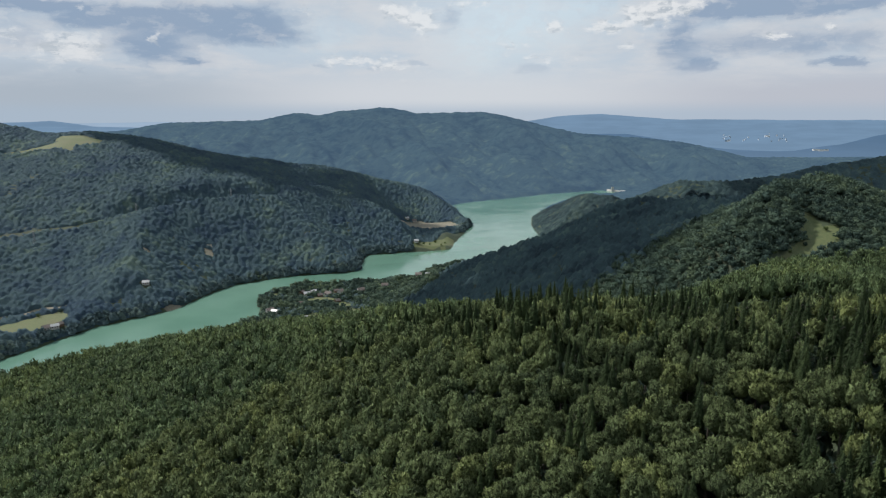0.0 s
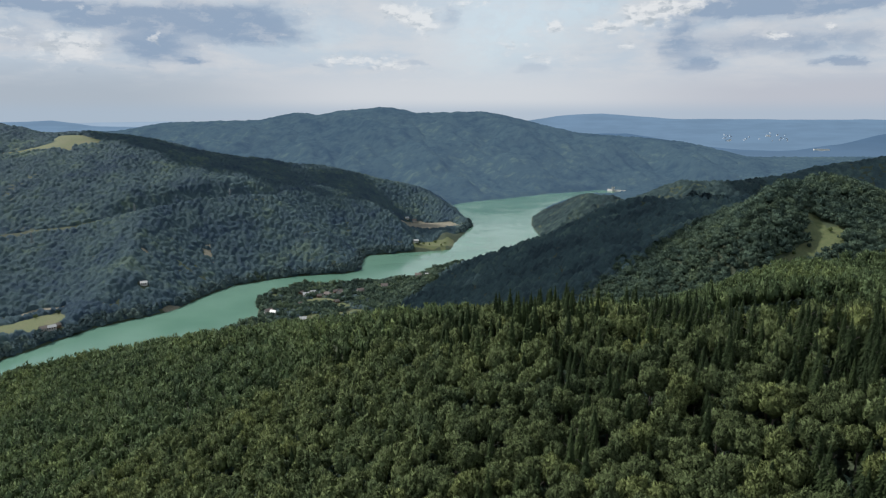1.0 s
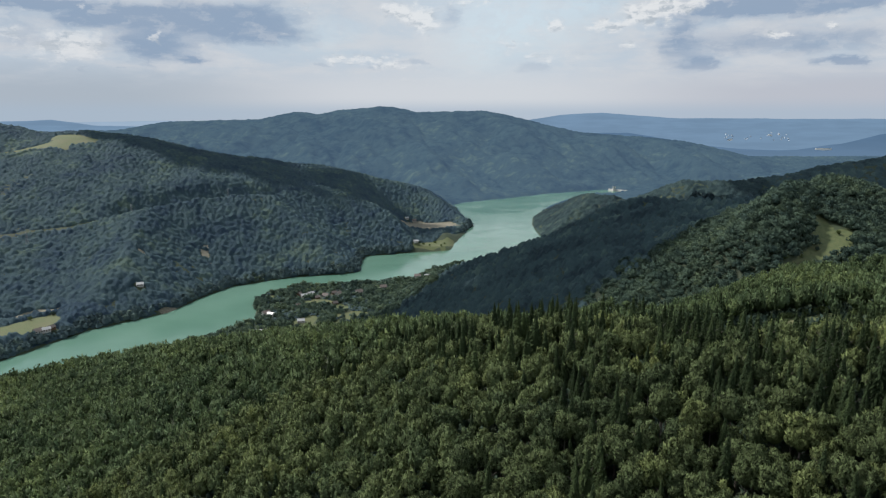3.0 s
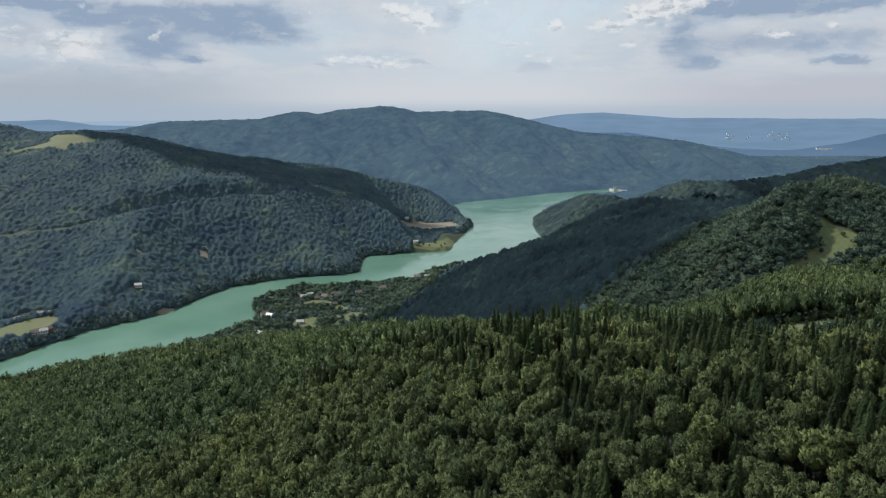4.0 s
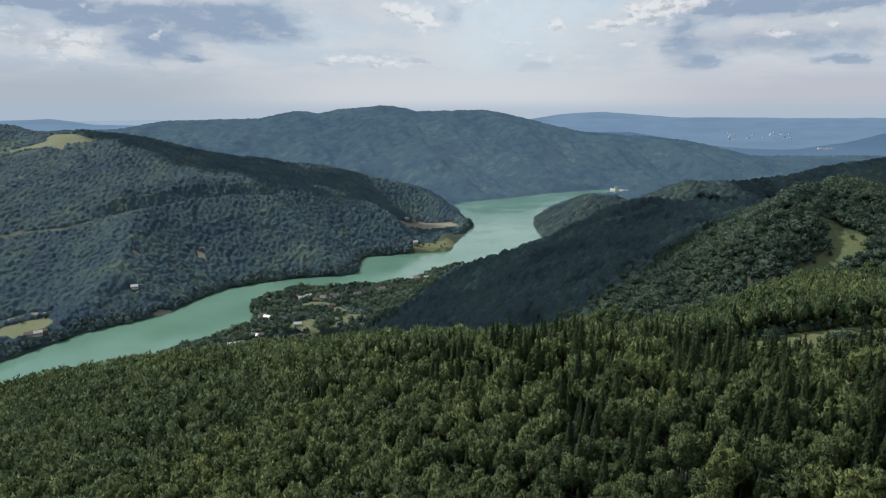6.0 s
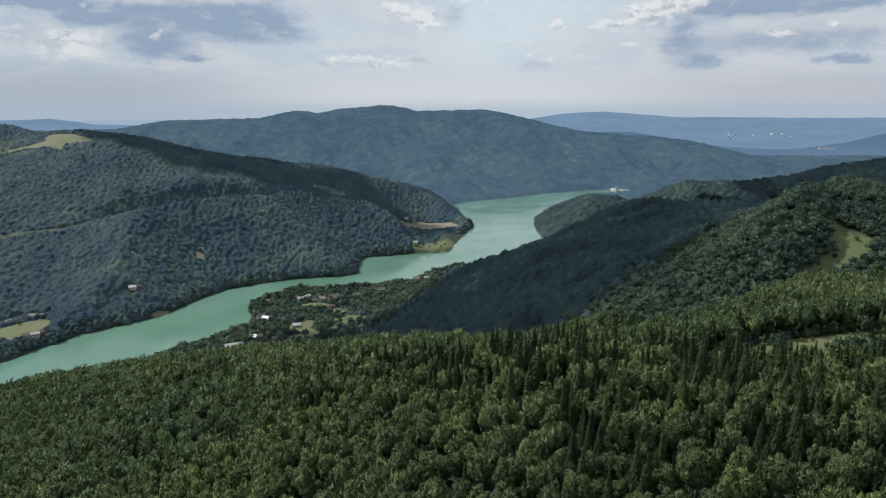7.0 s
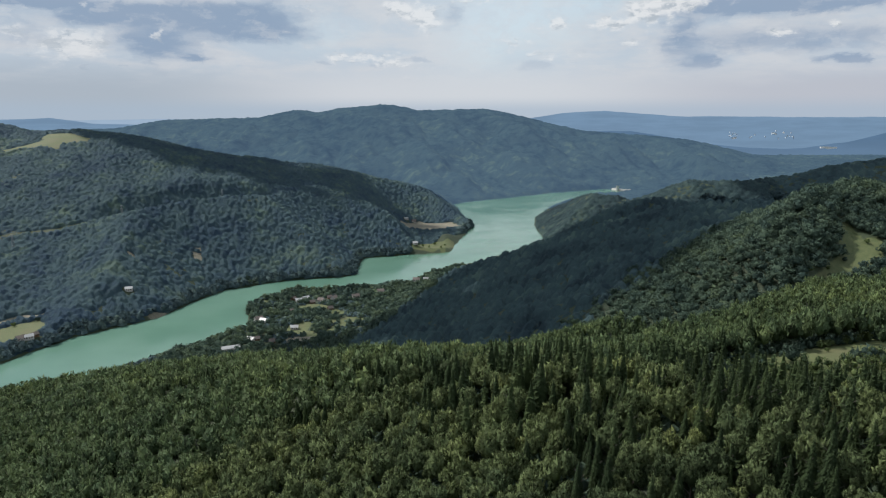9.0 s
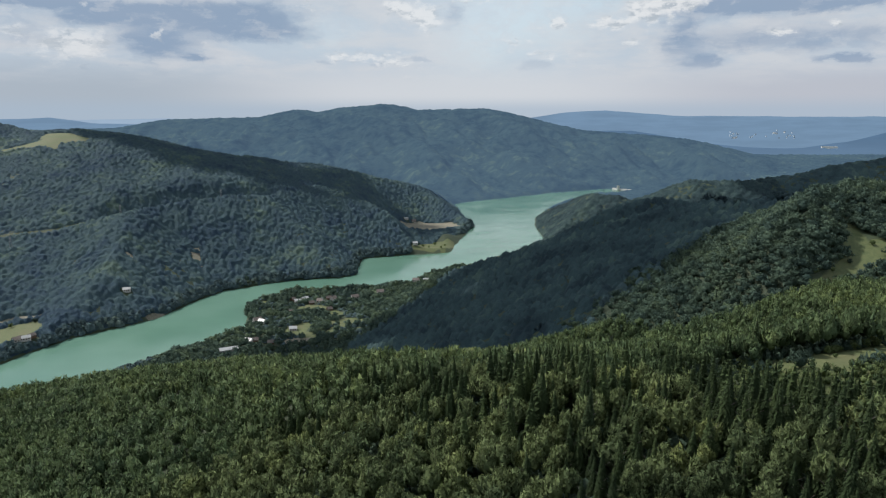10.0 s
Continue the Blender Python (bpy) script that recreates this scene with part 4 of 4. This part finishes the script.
def far_woods():
    rng = np.random.RandomState(21)

    def stand(name, label, box, gap, keep_if, size, fine, mat, seed, edge=1.0):
        x, y = scatter(*box, gap, seed)
        keep = clear_of(x, y, edge) & keep_if(x, y)
        x, y = x[keep], y[keep]
        z = heights(x, y)
        s = size * rng.uniform(0.55, 1.2, len(x)) * np.where(rng.rand(len(x)) < 0.15, 1.35, 1.0)
        rim = outside(x, y, KNOLL)
        s = s * np.where(rim < 4, 1.15, 1.0)
        shapes = [leafy_crown(seed + k, 6, 95, 0.30) if fine == 3 else low_crown(seed + k, fine) for k in range(8)]
        wood(name, label, shapes, x, y, z + (0.9, 0.6, 0.6, 0.9)[fine] * s, (0.42, 0.80, 0.95, 1.0)[fine] * s, s * (1.15, 1.28, 1.2, 1.22)[fine], mat, seed, True)

    # Grows towards the side in cloud shade, which gets the darker, bluer leaves.
    def shade_side(x, y):
        return np.maximum(np.maximum(y - 0.9 * (x - 100), 600 + 10 * (y - 795)), 600 + 10 * (x - 515))

    def near(x, y):
        return ~((x > -420) & (x < 330) & (y > 40) & (y < spur_edge(x)))

    def village(x, y):
        return np.exp(-((((x + 190) / 130) ** 2 + ((y - 930) / 150) ** 2) ** 2))

    def by_lake(x, y):
        return x < -68 + 0.25 * (y - 760) + 14 * waves(x, y, 22, 2, 55) - 60 * np.clip((1000 - y) / 150, 0, 1)

    def long_hill(x, y):
        return near(x, y) & ((y > 790 - 1.0 * (x + 530)) | ((x < -480) & (y > 600))) & (x < -160 + 0.5 * np.maximum(y - 1240, 0)) & ((x < -345) | (y > 1168)) & (x > -60 - 0.72 * y) & (y < 1660 + 0.55 * np.maximum(x + 790, 0))

    stand("hillside_wood", "fresh green mixed wood on the spur below the meadow", (-60, 480, 330, 680), 4.3,
          lambda x, y: near(x, y) & (x < 30 + 0.72 * y) & (rng.rand(len(x)) < (515 - shade_side(x, y)) / 80), 3.1, 3, mat_slope_wood, 500)
    def valley_flank(x, y):
        return near(x, y) & (shade_side(x, y) > 468 + 40 * waves(x, y, 30, 2, 53)) & (x < 40 + 0.72 * y) & ~by_lake(x, y)

    canopy("hillside_wood", "mixed wood on the cloud-shaded hill across the side valley, blued for haze", (-160, 840, 400, 1300), 2.3, 7.4, valley_flank, 6.0, 12.0, mat_valley_wood, 510)
    stand("crest_trees", "tall trees along the crest of the wooded hill, blued for haze", (325, 480, 842, 900), 11.0,
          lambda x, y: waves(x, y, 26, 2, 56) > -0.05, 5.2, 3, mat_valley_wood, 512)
    stand("garden_scrub", "low garden trees and hedges between the houses by the lake", (-420, 40, 700, 1260), 4.4,
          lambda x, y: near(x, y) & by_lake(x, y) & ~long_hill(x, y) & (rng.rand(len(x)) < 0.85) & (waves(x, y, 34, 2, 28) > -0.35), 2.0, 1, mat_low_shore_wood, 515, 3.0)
    stand("waterside_wood", "tall dark trees round the gardens of the lakeside village", (-420, 60, 440, 1260), 6.6,
          lambda x, y: near(x, y) & by_lake(x, y) & ~long_hill(x, y) & (rng.rand(len(x)) > 0.75 * village(x, y) * (waves(x, y, 46, 2, 29) > -0.3) * (shore(x, y) > 13)), 3.7, 2, mat_slope_wood, 520, 1.0)
    stand("waterside_wood", "big dark trees standing singly among the lakeside gardens", (-420, 60, 700, 1260), 13.0,
          lambda x, y: near(x, y) & by_lake(x, y) & ~long_hill(x, y), 4.4, 3, mat_slope_wood, 525, 1.0)
    canopy("lakeside_hill_wood", "dense wood on the long hill beyond the lake, blued for haze", (-1250, 110, 600, 2080), 2.2, 6.8, long_hill, 5.2, 7.0, mat_lakeside_wood, 540)
    stand("lakeside_hill_wood", "rounded trees along the foot of the long hill, blued for haze", (-1250, 110, 600, 1800), 6.0,
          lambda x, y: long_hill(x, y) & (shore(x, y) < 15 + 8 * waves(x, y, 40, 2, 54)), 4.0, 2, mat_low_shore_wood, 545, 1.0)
    canopy("headland_wood", "wood on the headland that narrows the lake, blued for haze", (200, 790, 1300, 1900), 3.2, 9.0, lambda x, y: near(x, y) & (y > 1295), 4.6, 8.0, mat_valley_wood, 560)
    canopy("valley_wood", "wood on the hills towards the dam, blued for haze", (790, 1300, 1200, 1740), 4.0, 11.0, near, 5.0, 9.0, mat_valley_wood, 570)
    # Across the lake the crowns close to one canopy, too far off to tell them apart.
    xs, ys = np.arange(-2400, 3600, 12.0), np.arange(2060, 4530, 14.0)
    x, y = np.meshgrid(xs, ys)
    x, y = x + rng.uniform(-4, 4, x.shape), y + rng.uniform(-4, 4, x.shape)
    rim = shore(x, y)
    z = heights(x, y) + np.clip(rim / 20, 0, 1) * (5 + rng.uniform(-4.6, 4.6, x.shape) + 3.0 * waves(x, y, 40, 2, 50))
    z = np.where(rim > 4, np.maximum(z, 0.6), np.where(rim > -4, 0.25, -0.4))
    n, m = x.shape
    i = (np.arange(n - 1)[:, None] * m + np.arange(m - 1)[None, :]).ravel()
    seen = (rim.ravel()[np.stack([i, i + 1, i + m + 1, i + m])].max(0) > -2) & (np.abs(x.ravel()[i]) < 200 + 0.74 * y.ravel()[i])
    tint = np.clip(0.5 + 0.5 * waves(x, y, 220, 4, 51) + rng.uniform(-0.3, 0.3, x.shape), 0, 1).ravel()
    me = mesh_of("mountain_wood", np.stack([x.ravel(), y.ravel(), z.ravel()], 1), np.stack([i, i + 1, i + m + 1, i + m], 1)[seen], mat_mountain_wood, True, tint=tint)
    tagged(new("mountain_wood", me), "closed canopy on the long mountain behind the lake, with painted haze glow", "forest", kind="stuff")


def slope_behind():
    """The wood goes on beneath and behind the flight."""
    rng = np.random.RandomState(31)
    x, y = scatter(-260, 260, -220, 40, 4.7, 32)
    z, size = heights(x, y), rng.uniform(0.76, 1.24, len(x))
    close = (np.abs(x) < 90) & (y > -70)
    b = np.flatnonzero(close)
    wood("beech_wood", "green beech wood on the slope beneath the flight", [low_crown(340 + k, 2) for k in range(6)],
         x[b], y[b], z[b] + 8.6 * size[b], 3.9 * size[b], 3.9 * size[b], mat_beech_wood, 33, True)
    b = np.flatnonzero(~close)
    wood("beech_wood", "green beech wood up the slope behind the flight", [low_crown(350 + k, 0) for k in range(6)],
         x[b], y[b], z[b] + 8.4 * size[b], 3.9 * size[b], 3.6 * size[b], mat_beech_wood, 34, True)


near_forest()
slope_behind()
far_woods()


# ---- village and works ----
def part(name, bm, mat, parent, label=""):
    """One mesh under a thing or a part."""
    me = bpy.data.meshes.new(name)
    bm.to_mesh(me)
    bm.free()
    me.materials.append(mat)
    ob = new(name, me)
    ob.parent = parent
    return tagged(ob, label)


def block(bm, x0, x1, y0, y1, z0, z1):
    m = Matrix.LocRotScale(((x0 + x1) / 2, (y0 + y1) / 2, (z0 + z1) / 2), None, (x1 - x0, y1 - y0, z1 - z0))
    bmesh.ops.create_cube(bm, size=1, matrix=m)
    return bm


def beam(bm, a, b, r, segments=6):
    a, b = Vector(a), Vector(b)
    m = Matrix.Translation((a + b) / 2) @ (b - a).to_track_quat("Z", "Y").to_matrix().to_4x4()
    bmesh.ops.create_cone(bm, segments=segments, radius1=r, radius2=r, depth=(b - a).length, matrix=m)
    return bm


def house(label, long, deep, eaves, pitch, wall_mat, roof_mat):
    """A gabled house: walls, roof with chimney, a door, windows with frames."""
    top = tagged(new("house"), label, "house", "houses of the lakeside village")
    x, y = long / 2, deep / 2
    bm = bmesh.new()
    ring = [bm.verts.new(p) for p in ((-x, -y, -2), (x, -y, -2), (x, y, -2), (-x, y, -2), (-x, -y, eaves), (x, -y, eaves), (x, y, eaves), (-x, y, eaves), (-x, 0, eaves + pitch), (x, 0, eaves + pitch))]
    for ids in ((3, 2, 1, 0), (0, 1, 5, 4), (2, 3, 7, 6), (1, 2, 6, 9, 5), (3, 0, 4, 8, 7), (4, 5, 9, 8), (6, 7, 8, 9)):
        bm.faces.new([ring[i] for i in ids])
    part("wall", bm, wall_mat, top)
    bm = bmesh.new()
    for side in (-1, 1):
        edge, ridge_at = Vector((0, side * (y + 0.5), eaves - 0.5 * pitch / y)), Vector((0, 0, eaves + pitch))
        out = Vector((0, side * pitch, y)).normalized() * 0.18
        for a, b in ((edge, ridge_at),):
            pts = [bm.verts.new(p + Vector((sx * (x + 0.5), 0, 0)) + o) for o in (out * 0.2, out * 1.4) for p, sx in ((a, -1), (a, 1), (b, 1), (b, -1))]
            for ids in ((0, 1, 2, 3), (7, 6, 5, 4), (0, 4, 5, 1), (1, 5, 6, 2), (2, 6, 7, 3), (3, 7, 4, 0)):
                bm.faces.new([pts[i] for i in ids])
    bmesh.ops.recalc_face_normals(bm, faces=bm.faces)
    roof = part("roof", bm, roof_mat, top)
    part("chimney", block(bmesh.new(), x * 0.4 - 0.35, x * 0.4 + 0.35, 0.4, 1.1, eaves + pitch * 0.4, eaves + pitch + 0.9), mat_tile, roof)
    part("door", block(bmesh.new(), -0.5, 0.5, -y - 0.08, -y + 0.02, 0, 2.1), mat_timber, top)
    for wx in (-x * 0.6, x * 0.55):
        pane = part("window", block(bmesh.new(), wx - 0.6, wx + 0.6, -y - 0.05, -y + 0.02, 1.0, 2.3), mat_pane, top)
        bm = bmesh.new()
        for a, b, c, d in ((-0.72, 0.72, 2.3, 2.42), (-0.72, 0.72, 0.88, 1.0), (-0.72, -0.6, 1.0, 2.3), (0.6, 0.72, 1.0, 2.3), (-0.04, 0.04, 1.0, 2.3)):
            block(bm, wx + a, wx + b, -y - 0.09, -y - 0.01, c, d)
        part("frame", bm, mat_timber, pane)
    return top


def village():
    kinds = [house("white rendered house with a brown tiled roof by the lake", 11, 8, 3.2, 3.0, mat_render, mat_tile),
             house("pale house with a light sheet metal roof among garden trees", 10, 7.5, 3.0, 2.4, mat_render, mat_sheet),
             house("brown timber cabin with a tiled roof near the shore", 7.5, 6, 2.6, 2.6, mat_timber, mat_tile),
             house("long barn with a pale sheet metal roof beside the water", 22, 9, 3.6, 2.2, mat_render, mat_sheet)]
    used = set()
    for k, x, y, turn in HOUSES:
        m = pose(x, y, float(heights(x, y)) + 0.2, 0, 0, turn)
        if k in used:
            copy_thing(kinds[k], m)
        else:
            kinds[k].matrix_basis = m
            used.add(k)


def transmission_tower():
    top = tagged(new("transmission_tower"), "grey steel lattice tower of a power line in its forest cut", "pylon", "towers of the power line")
    feet = [(-2.2, -2.2), (2.2, -2.2), (2.2, 2.2), (-2.2, 2.2)]
    for fx, fy in feet:
        part("leg", beam(bmesh.new(), (fx, fy, -1), (fx * 0.18, fy * 0.18, 24), 0.16), mat_steel, top)
    for n in range(4):
        (ax, ay), (bx, by) = feet[n], feet[(n + 1) % 4]
        bm = bmesh.new()
        for k in range(6):
            lo, hi = 1 - 0.82 * k / 6, 1 - 0.82 * (k + 1) / 6
            beam(bm, (ax * lo, ay * lo, 4 * k), (bx * hi, by * hi, 4 * k + 4), 0.07, 4)
            beam(bm, (bx * lo, by * lo, 4 * k), (ax * hi, ay * hi, 4 * k + 4), 0.07, 4)
        part("brace", bm, mat_steel, top)
    for z, reach in ((17.5, 4.2), (20.5, 3.4), (23.5, 2.6)):
        part("cross_arm", block(bmesh.new(), -reach, reach, -0.25, 0.25, z, z + 0.35), mat_steel, top)
    return top


def towers():
    first = transmission_tower()
    for n, (x, y) in enumerate(((-686, 1072), (-575, 1212), (-440, 1352))):
        m = pose(x, y, float(heights(x, y)), 0, 0, -35)
        if n:
            copy_thing(first, m)
        else:
            first.matrix_basis = m


def dam():
    top = tagged(new("dam"), "pale curved concrete dam wall at the end of the lake", "dam")
    bm = bmesh.new()
    turns = [radians(200 + 8 * n) for n in range(14)]
    rows = []
    for a in turns:
        c, s = math.cos(a), math.sin(a)
        rows.append([bm.verts.new((740 + r * c, 2650 + r * s, z)) for r, z in ((84, -12), (86, 5), (92, 5), (98, -12))])
    for p, q in zip(rows, rows[1:]):
        for k in range(3):
            bm.faces.new((p[k], p[k + 1], q[k + 1], q[k]))
    bmesh.ops.recalc_face_normals(bm, faces=bm.faces)
    part("wall", bm, mat_concrete, top)
    bm = bmesh.new()
    for a, b in zip(turns, turns[1:]):
        beam(bm, (740 + 91 * math.cos(a), 2650 + 91 * math.sin(a), 6.4), (740 + 91 * math.cos(b), 2650 + 91 * math.sin(b), 6.4), 0.5, 4)
    part("parapet", bm, mat_concrete, top)
    bm = bmesh.new()
    bmesh.ops.create_cone(bm, segments=16, radius1=5.0, radius2=5.0, depth=26, matrix=Matrix.Translation((668, 2590, 3)))
    bmesh.ops.create_cone(bm, segments=16, radius1=6.2, radius2=6.2, depth=2, matrix=Matrix.Translation((668, 2590, 16)))
    part("intake_tower", bm, mat_concrete, top)


def town():
    """Pale halls and houses of a town in the plain."""
    rng = np.random.RandomState(77)
    halls = [(2034, 112, 20), (2046, 116, 12), (2318, 146, 15), (2388, 150, 9), (2330, 142, 8)]
    homes = [(rng.uniform(1985, 2480), rng.normal(134, 11), rng.uniform(4, 8)) for k in range(21)]
    for n, (x, z, long) in enumerate(halls + homes):
        # On the slope of the far hills that looks this way.
        drop = float(crest_of(np.array([x]), 4860, FAR_HILLS, 32)[0]) - z
        y = 4860 - (drop / 2 if drop < 120 else 60 + (drop - 120) / 3) - 4
        high = 3.4 if n < len(halls) else 1.8
        top = tagged(new("town_building"), "tiny pale building of a town far out in the plain", "building", "buildings of the far town")
        part("wall", block(bmesh.new(), -long / 2, long / 2, -6, 6, -8, high), mat_white if n < len(halls) else mat_haze_wall, top)
        part("roof", block(bmesh.new(), -long / 2 - 0.6, long / 2 + 0.6, -6.6, 6.6, high, high + 0.9), mat_sheet, top)
        top.matrix_basis = pose(x, y, z, 0, 0, rng.uniform(-10, 10))
    # The long white sheds before the nearer hills.
    for x, z, long in ((2582, 57.5, 50), (2636, 56.0, 54), (2610, 54.0, 40)):
        drop = float(crest_of(np.array([x]), 4640, NEAR_HILLS, 33)[0]) - z
        top = tagged(new("industrial_shed"), "long low white shed in the hazy plain", "building", "white sheds in the plain")
        part("wall", block(bmesh.new(), -long / 2, long / 2, -6, 6, -8, 2.4), mat_white, top)
        part("roof", block(bmesh.new(), -long / 2 - 0.6, long / 2 + 0.6, -6.6, 6.6, 2.4, 3.2), mat_sheet, top)
        top.matrix_basis = pose(x, 4640 - max(drop, 0) / 2 - 12, z, 0, 0, 4)


def bushes():
    """Single shrubs on the clearing and the meadows."""
    rng = np.random.RandomState(88)
    shapes = []
    for k in range(4):
        v, f, q = leafy_crown(700 + k, 8, 420, 0.16)
        shapes.append(mesh_of("leaves", v * (1, 1, 0.95) + (0, 0, 0.7), f, mat_hill_wood if k < 1 else mat_scrub, tint=np.full(len(v), 0.5)))
    spots = [(131, 258, 4.4), (140, 256, 1.2), (149, 272, 2.0), (153, 274, 2.3), (158, 276, 2.0), (163, 278, 2.5), (168, 280, 2.1), (173, 282, 2.4), (178, 284, 2.2), (183, 286, 2.6), (156, 262, 1.4), (166, 267, 1.1), (176, 271, 2.2), (183, 276, 1.8), (190, 280, 2.4), (148, 266, 1.0), (262, 448, 2.0), (247, 440, 1.6), (284, 462, 2.2), (232, 434, 2.8), (296, 474, 1.8), (-44, 1470, 4.2), (-18, 1502, 4.6), (4, 1486, 3.4), (-52, 1444, 3.8), (-30, 1448, 3.2), (-4, 1450, 3.0), (-590, 905, 3.6), (-566, 920, 4.0)]
    for n, (x, y, r) in enumerate(spots):
        ob = tagged(new("bush", shapes[n % 4]), "rounded green bush standing in open grass", "bush", "bushes of the meadows")
        ob.matrix_basis = pose(x, y, float(heights(x, y)) - 0.1, 0, 0, rng.uniform(0, 360)) @ Matrix.Diagonal((r, r, r * rng.uniform(0.85, 1.2), 1))


village()
towers()
dam()
town()
bushes()


# ---- unseen clouds overhead, added to lay shade on the hills ----
def cloud(shaded, long, broad, turn, level, seed):
    """An unseen heap cloud, added in the sun's way to shade a stretch of land."""
    rng = np.random.RandomState(seed)
    lift = (level - shaded[2]) / SUN_TO.z
    cx, cy = shaded[0] + SUN_TO.x * lift, shaded[1] + SUN_TO.y * lift
    pieces = []
    for n in range(120):
        far, way = math.sqrt(rng.rand()), rng.uniform(0, 6.3)
        u, v = far * math.cos(way) * long, far * math.sin(way) * broad
        size = rng.uniform(0.20, 0.36) * min(long, broad) * (1.2 - 0.6 * far)
        c, s = math.cos(radians(turn)), math.sin(radians(turn))
        lumps = ICO_FINE[0] * rng.uniform(0.85, 1.12, (len(ICO_FINE[0]), 1)) * (size, size, size * 0.7)
        pieces.append((lumps + (cx + u * c - v * s, cy + u * s + v * c, level + size * 0.5 * (1 - far)), ICO_FINE[1]))
    v, f = join(pieces)
    tagged(new("cloud", mesh_of("cloud", v, f, mat_cloud, True)), "unseen heap cloud added above the view to shade the hills", "cloud", kind="stuff")


cloud((52, 778, 140), 490, 275, 27, 950, 61)
cloud((-425, 1650, 150), 360, 165, 18, 1150, 62)
cloud((-312, 392, 110), 62, 40, 30, 900, 65)
cloud((1010, 1580, 150), 330, 220, 0, 1100, 64)
cloud((275, 1185, 105), 250, 105, 4, 1000, 66)
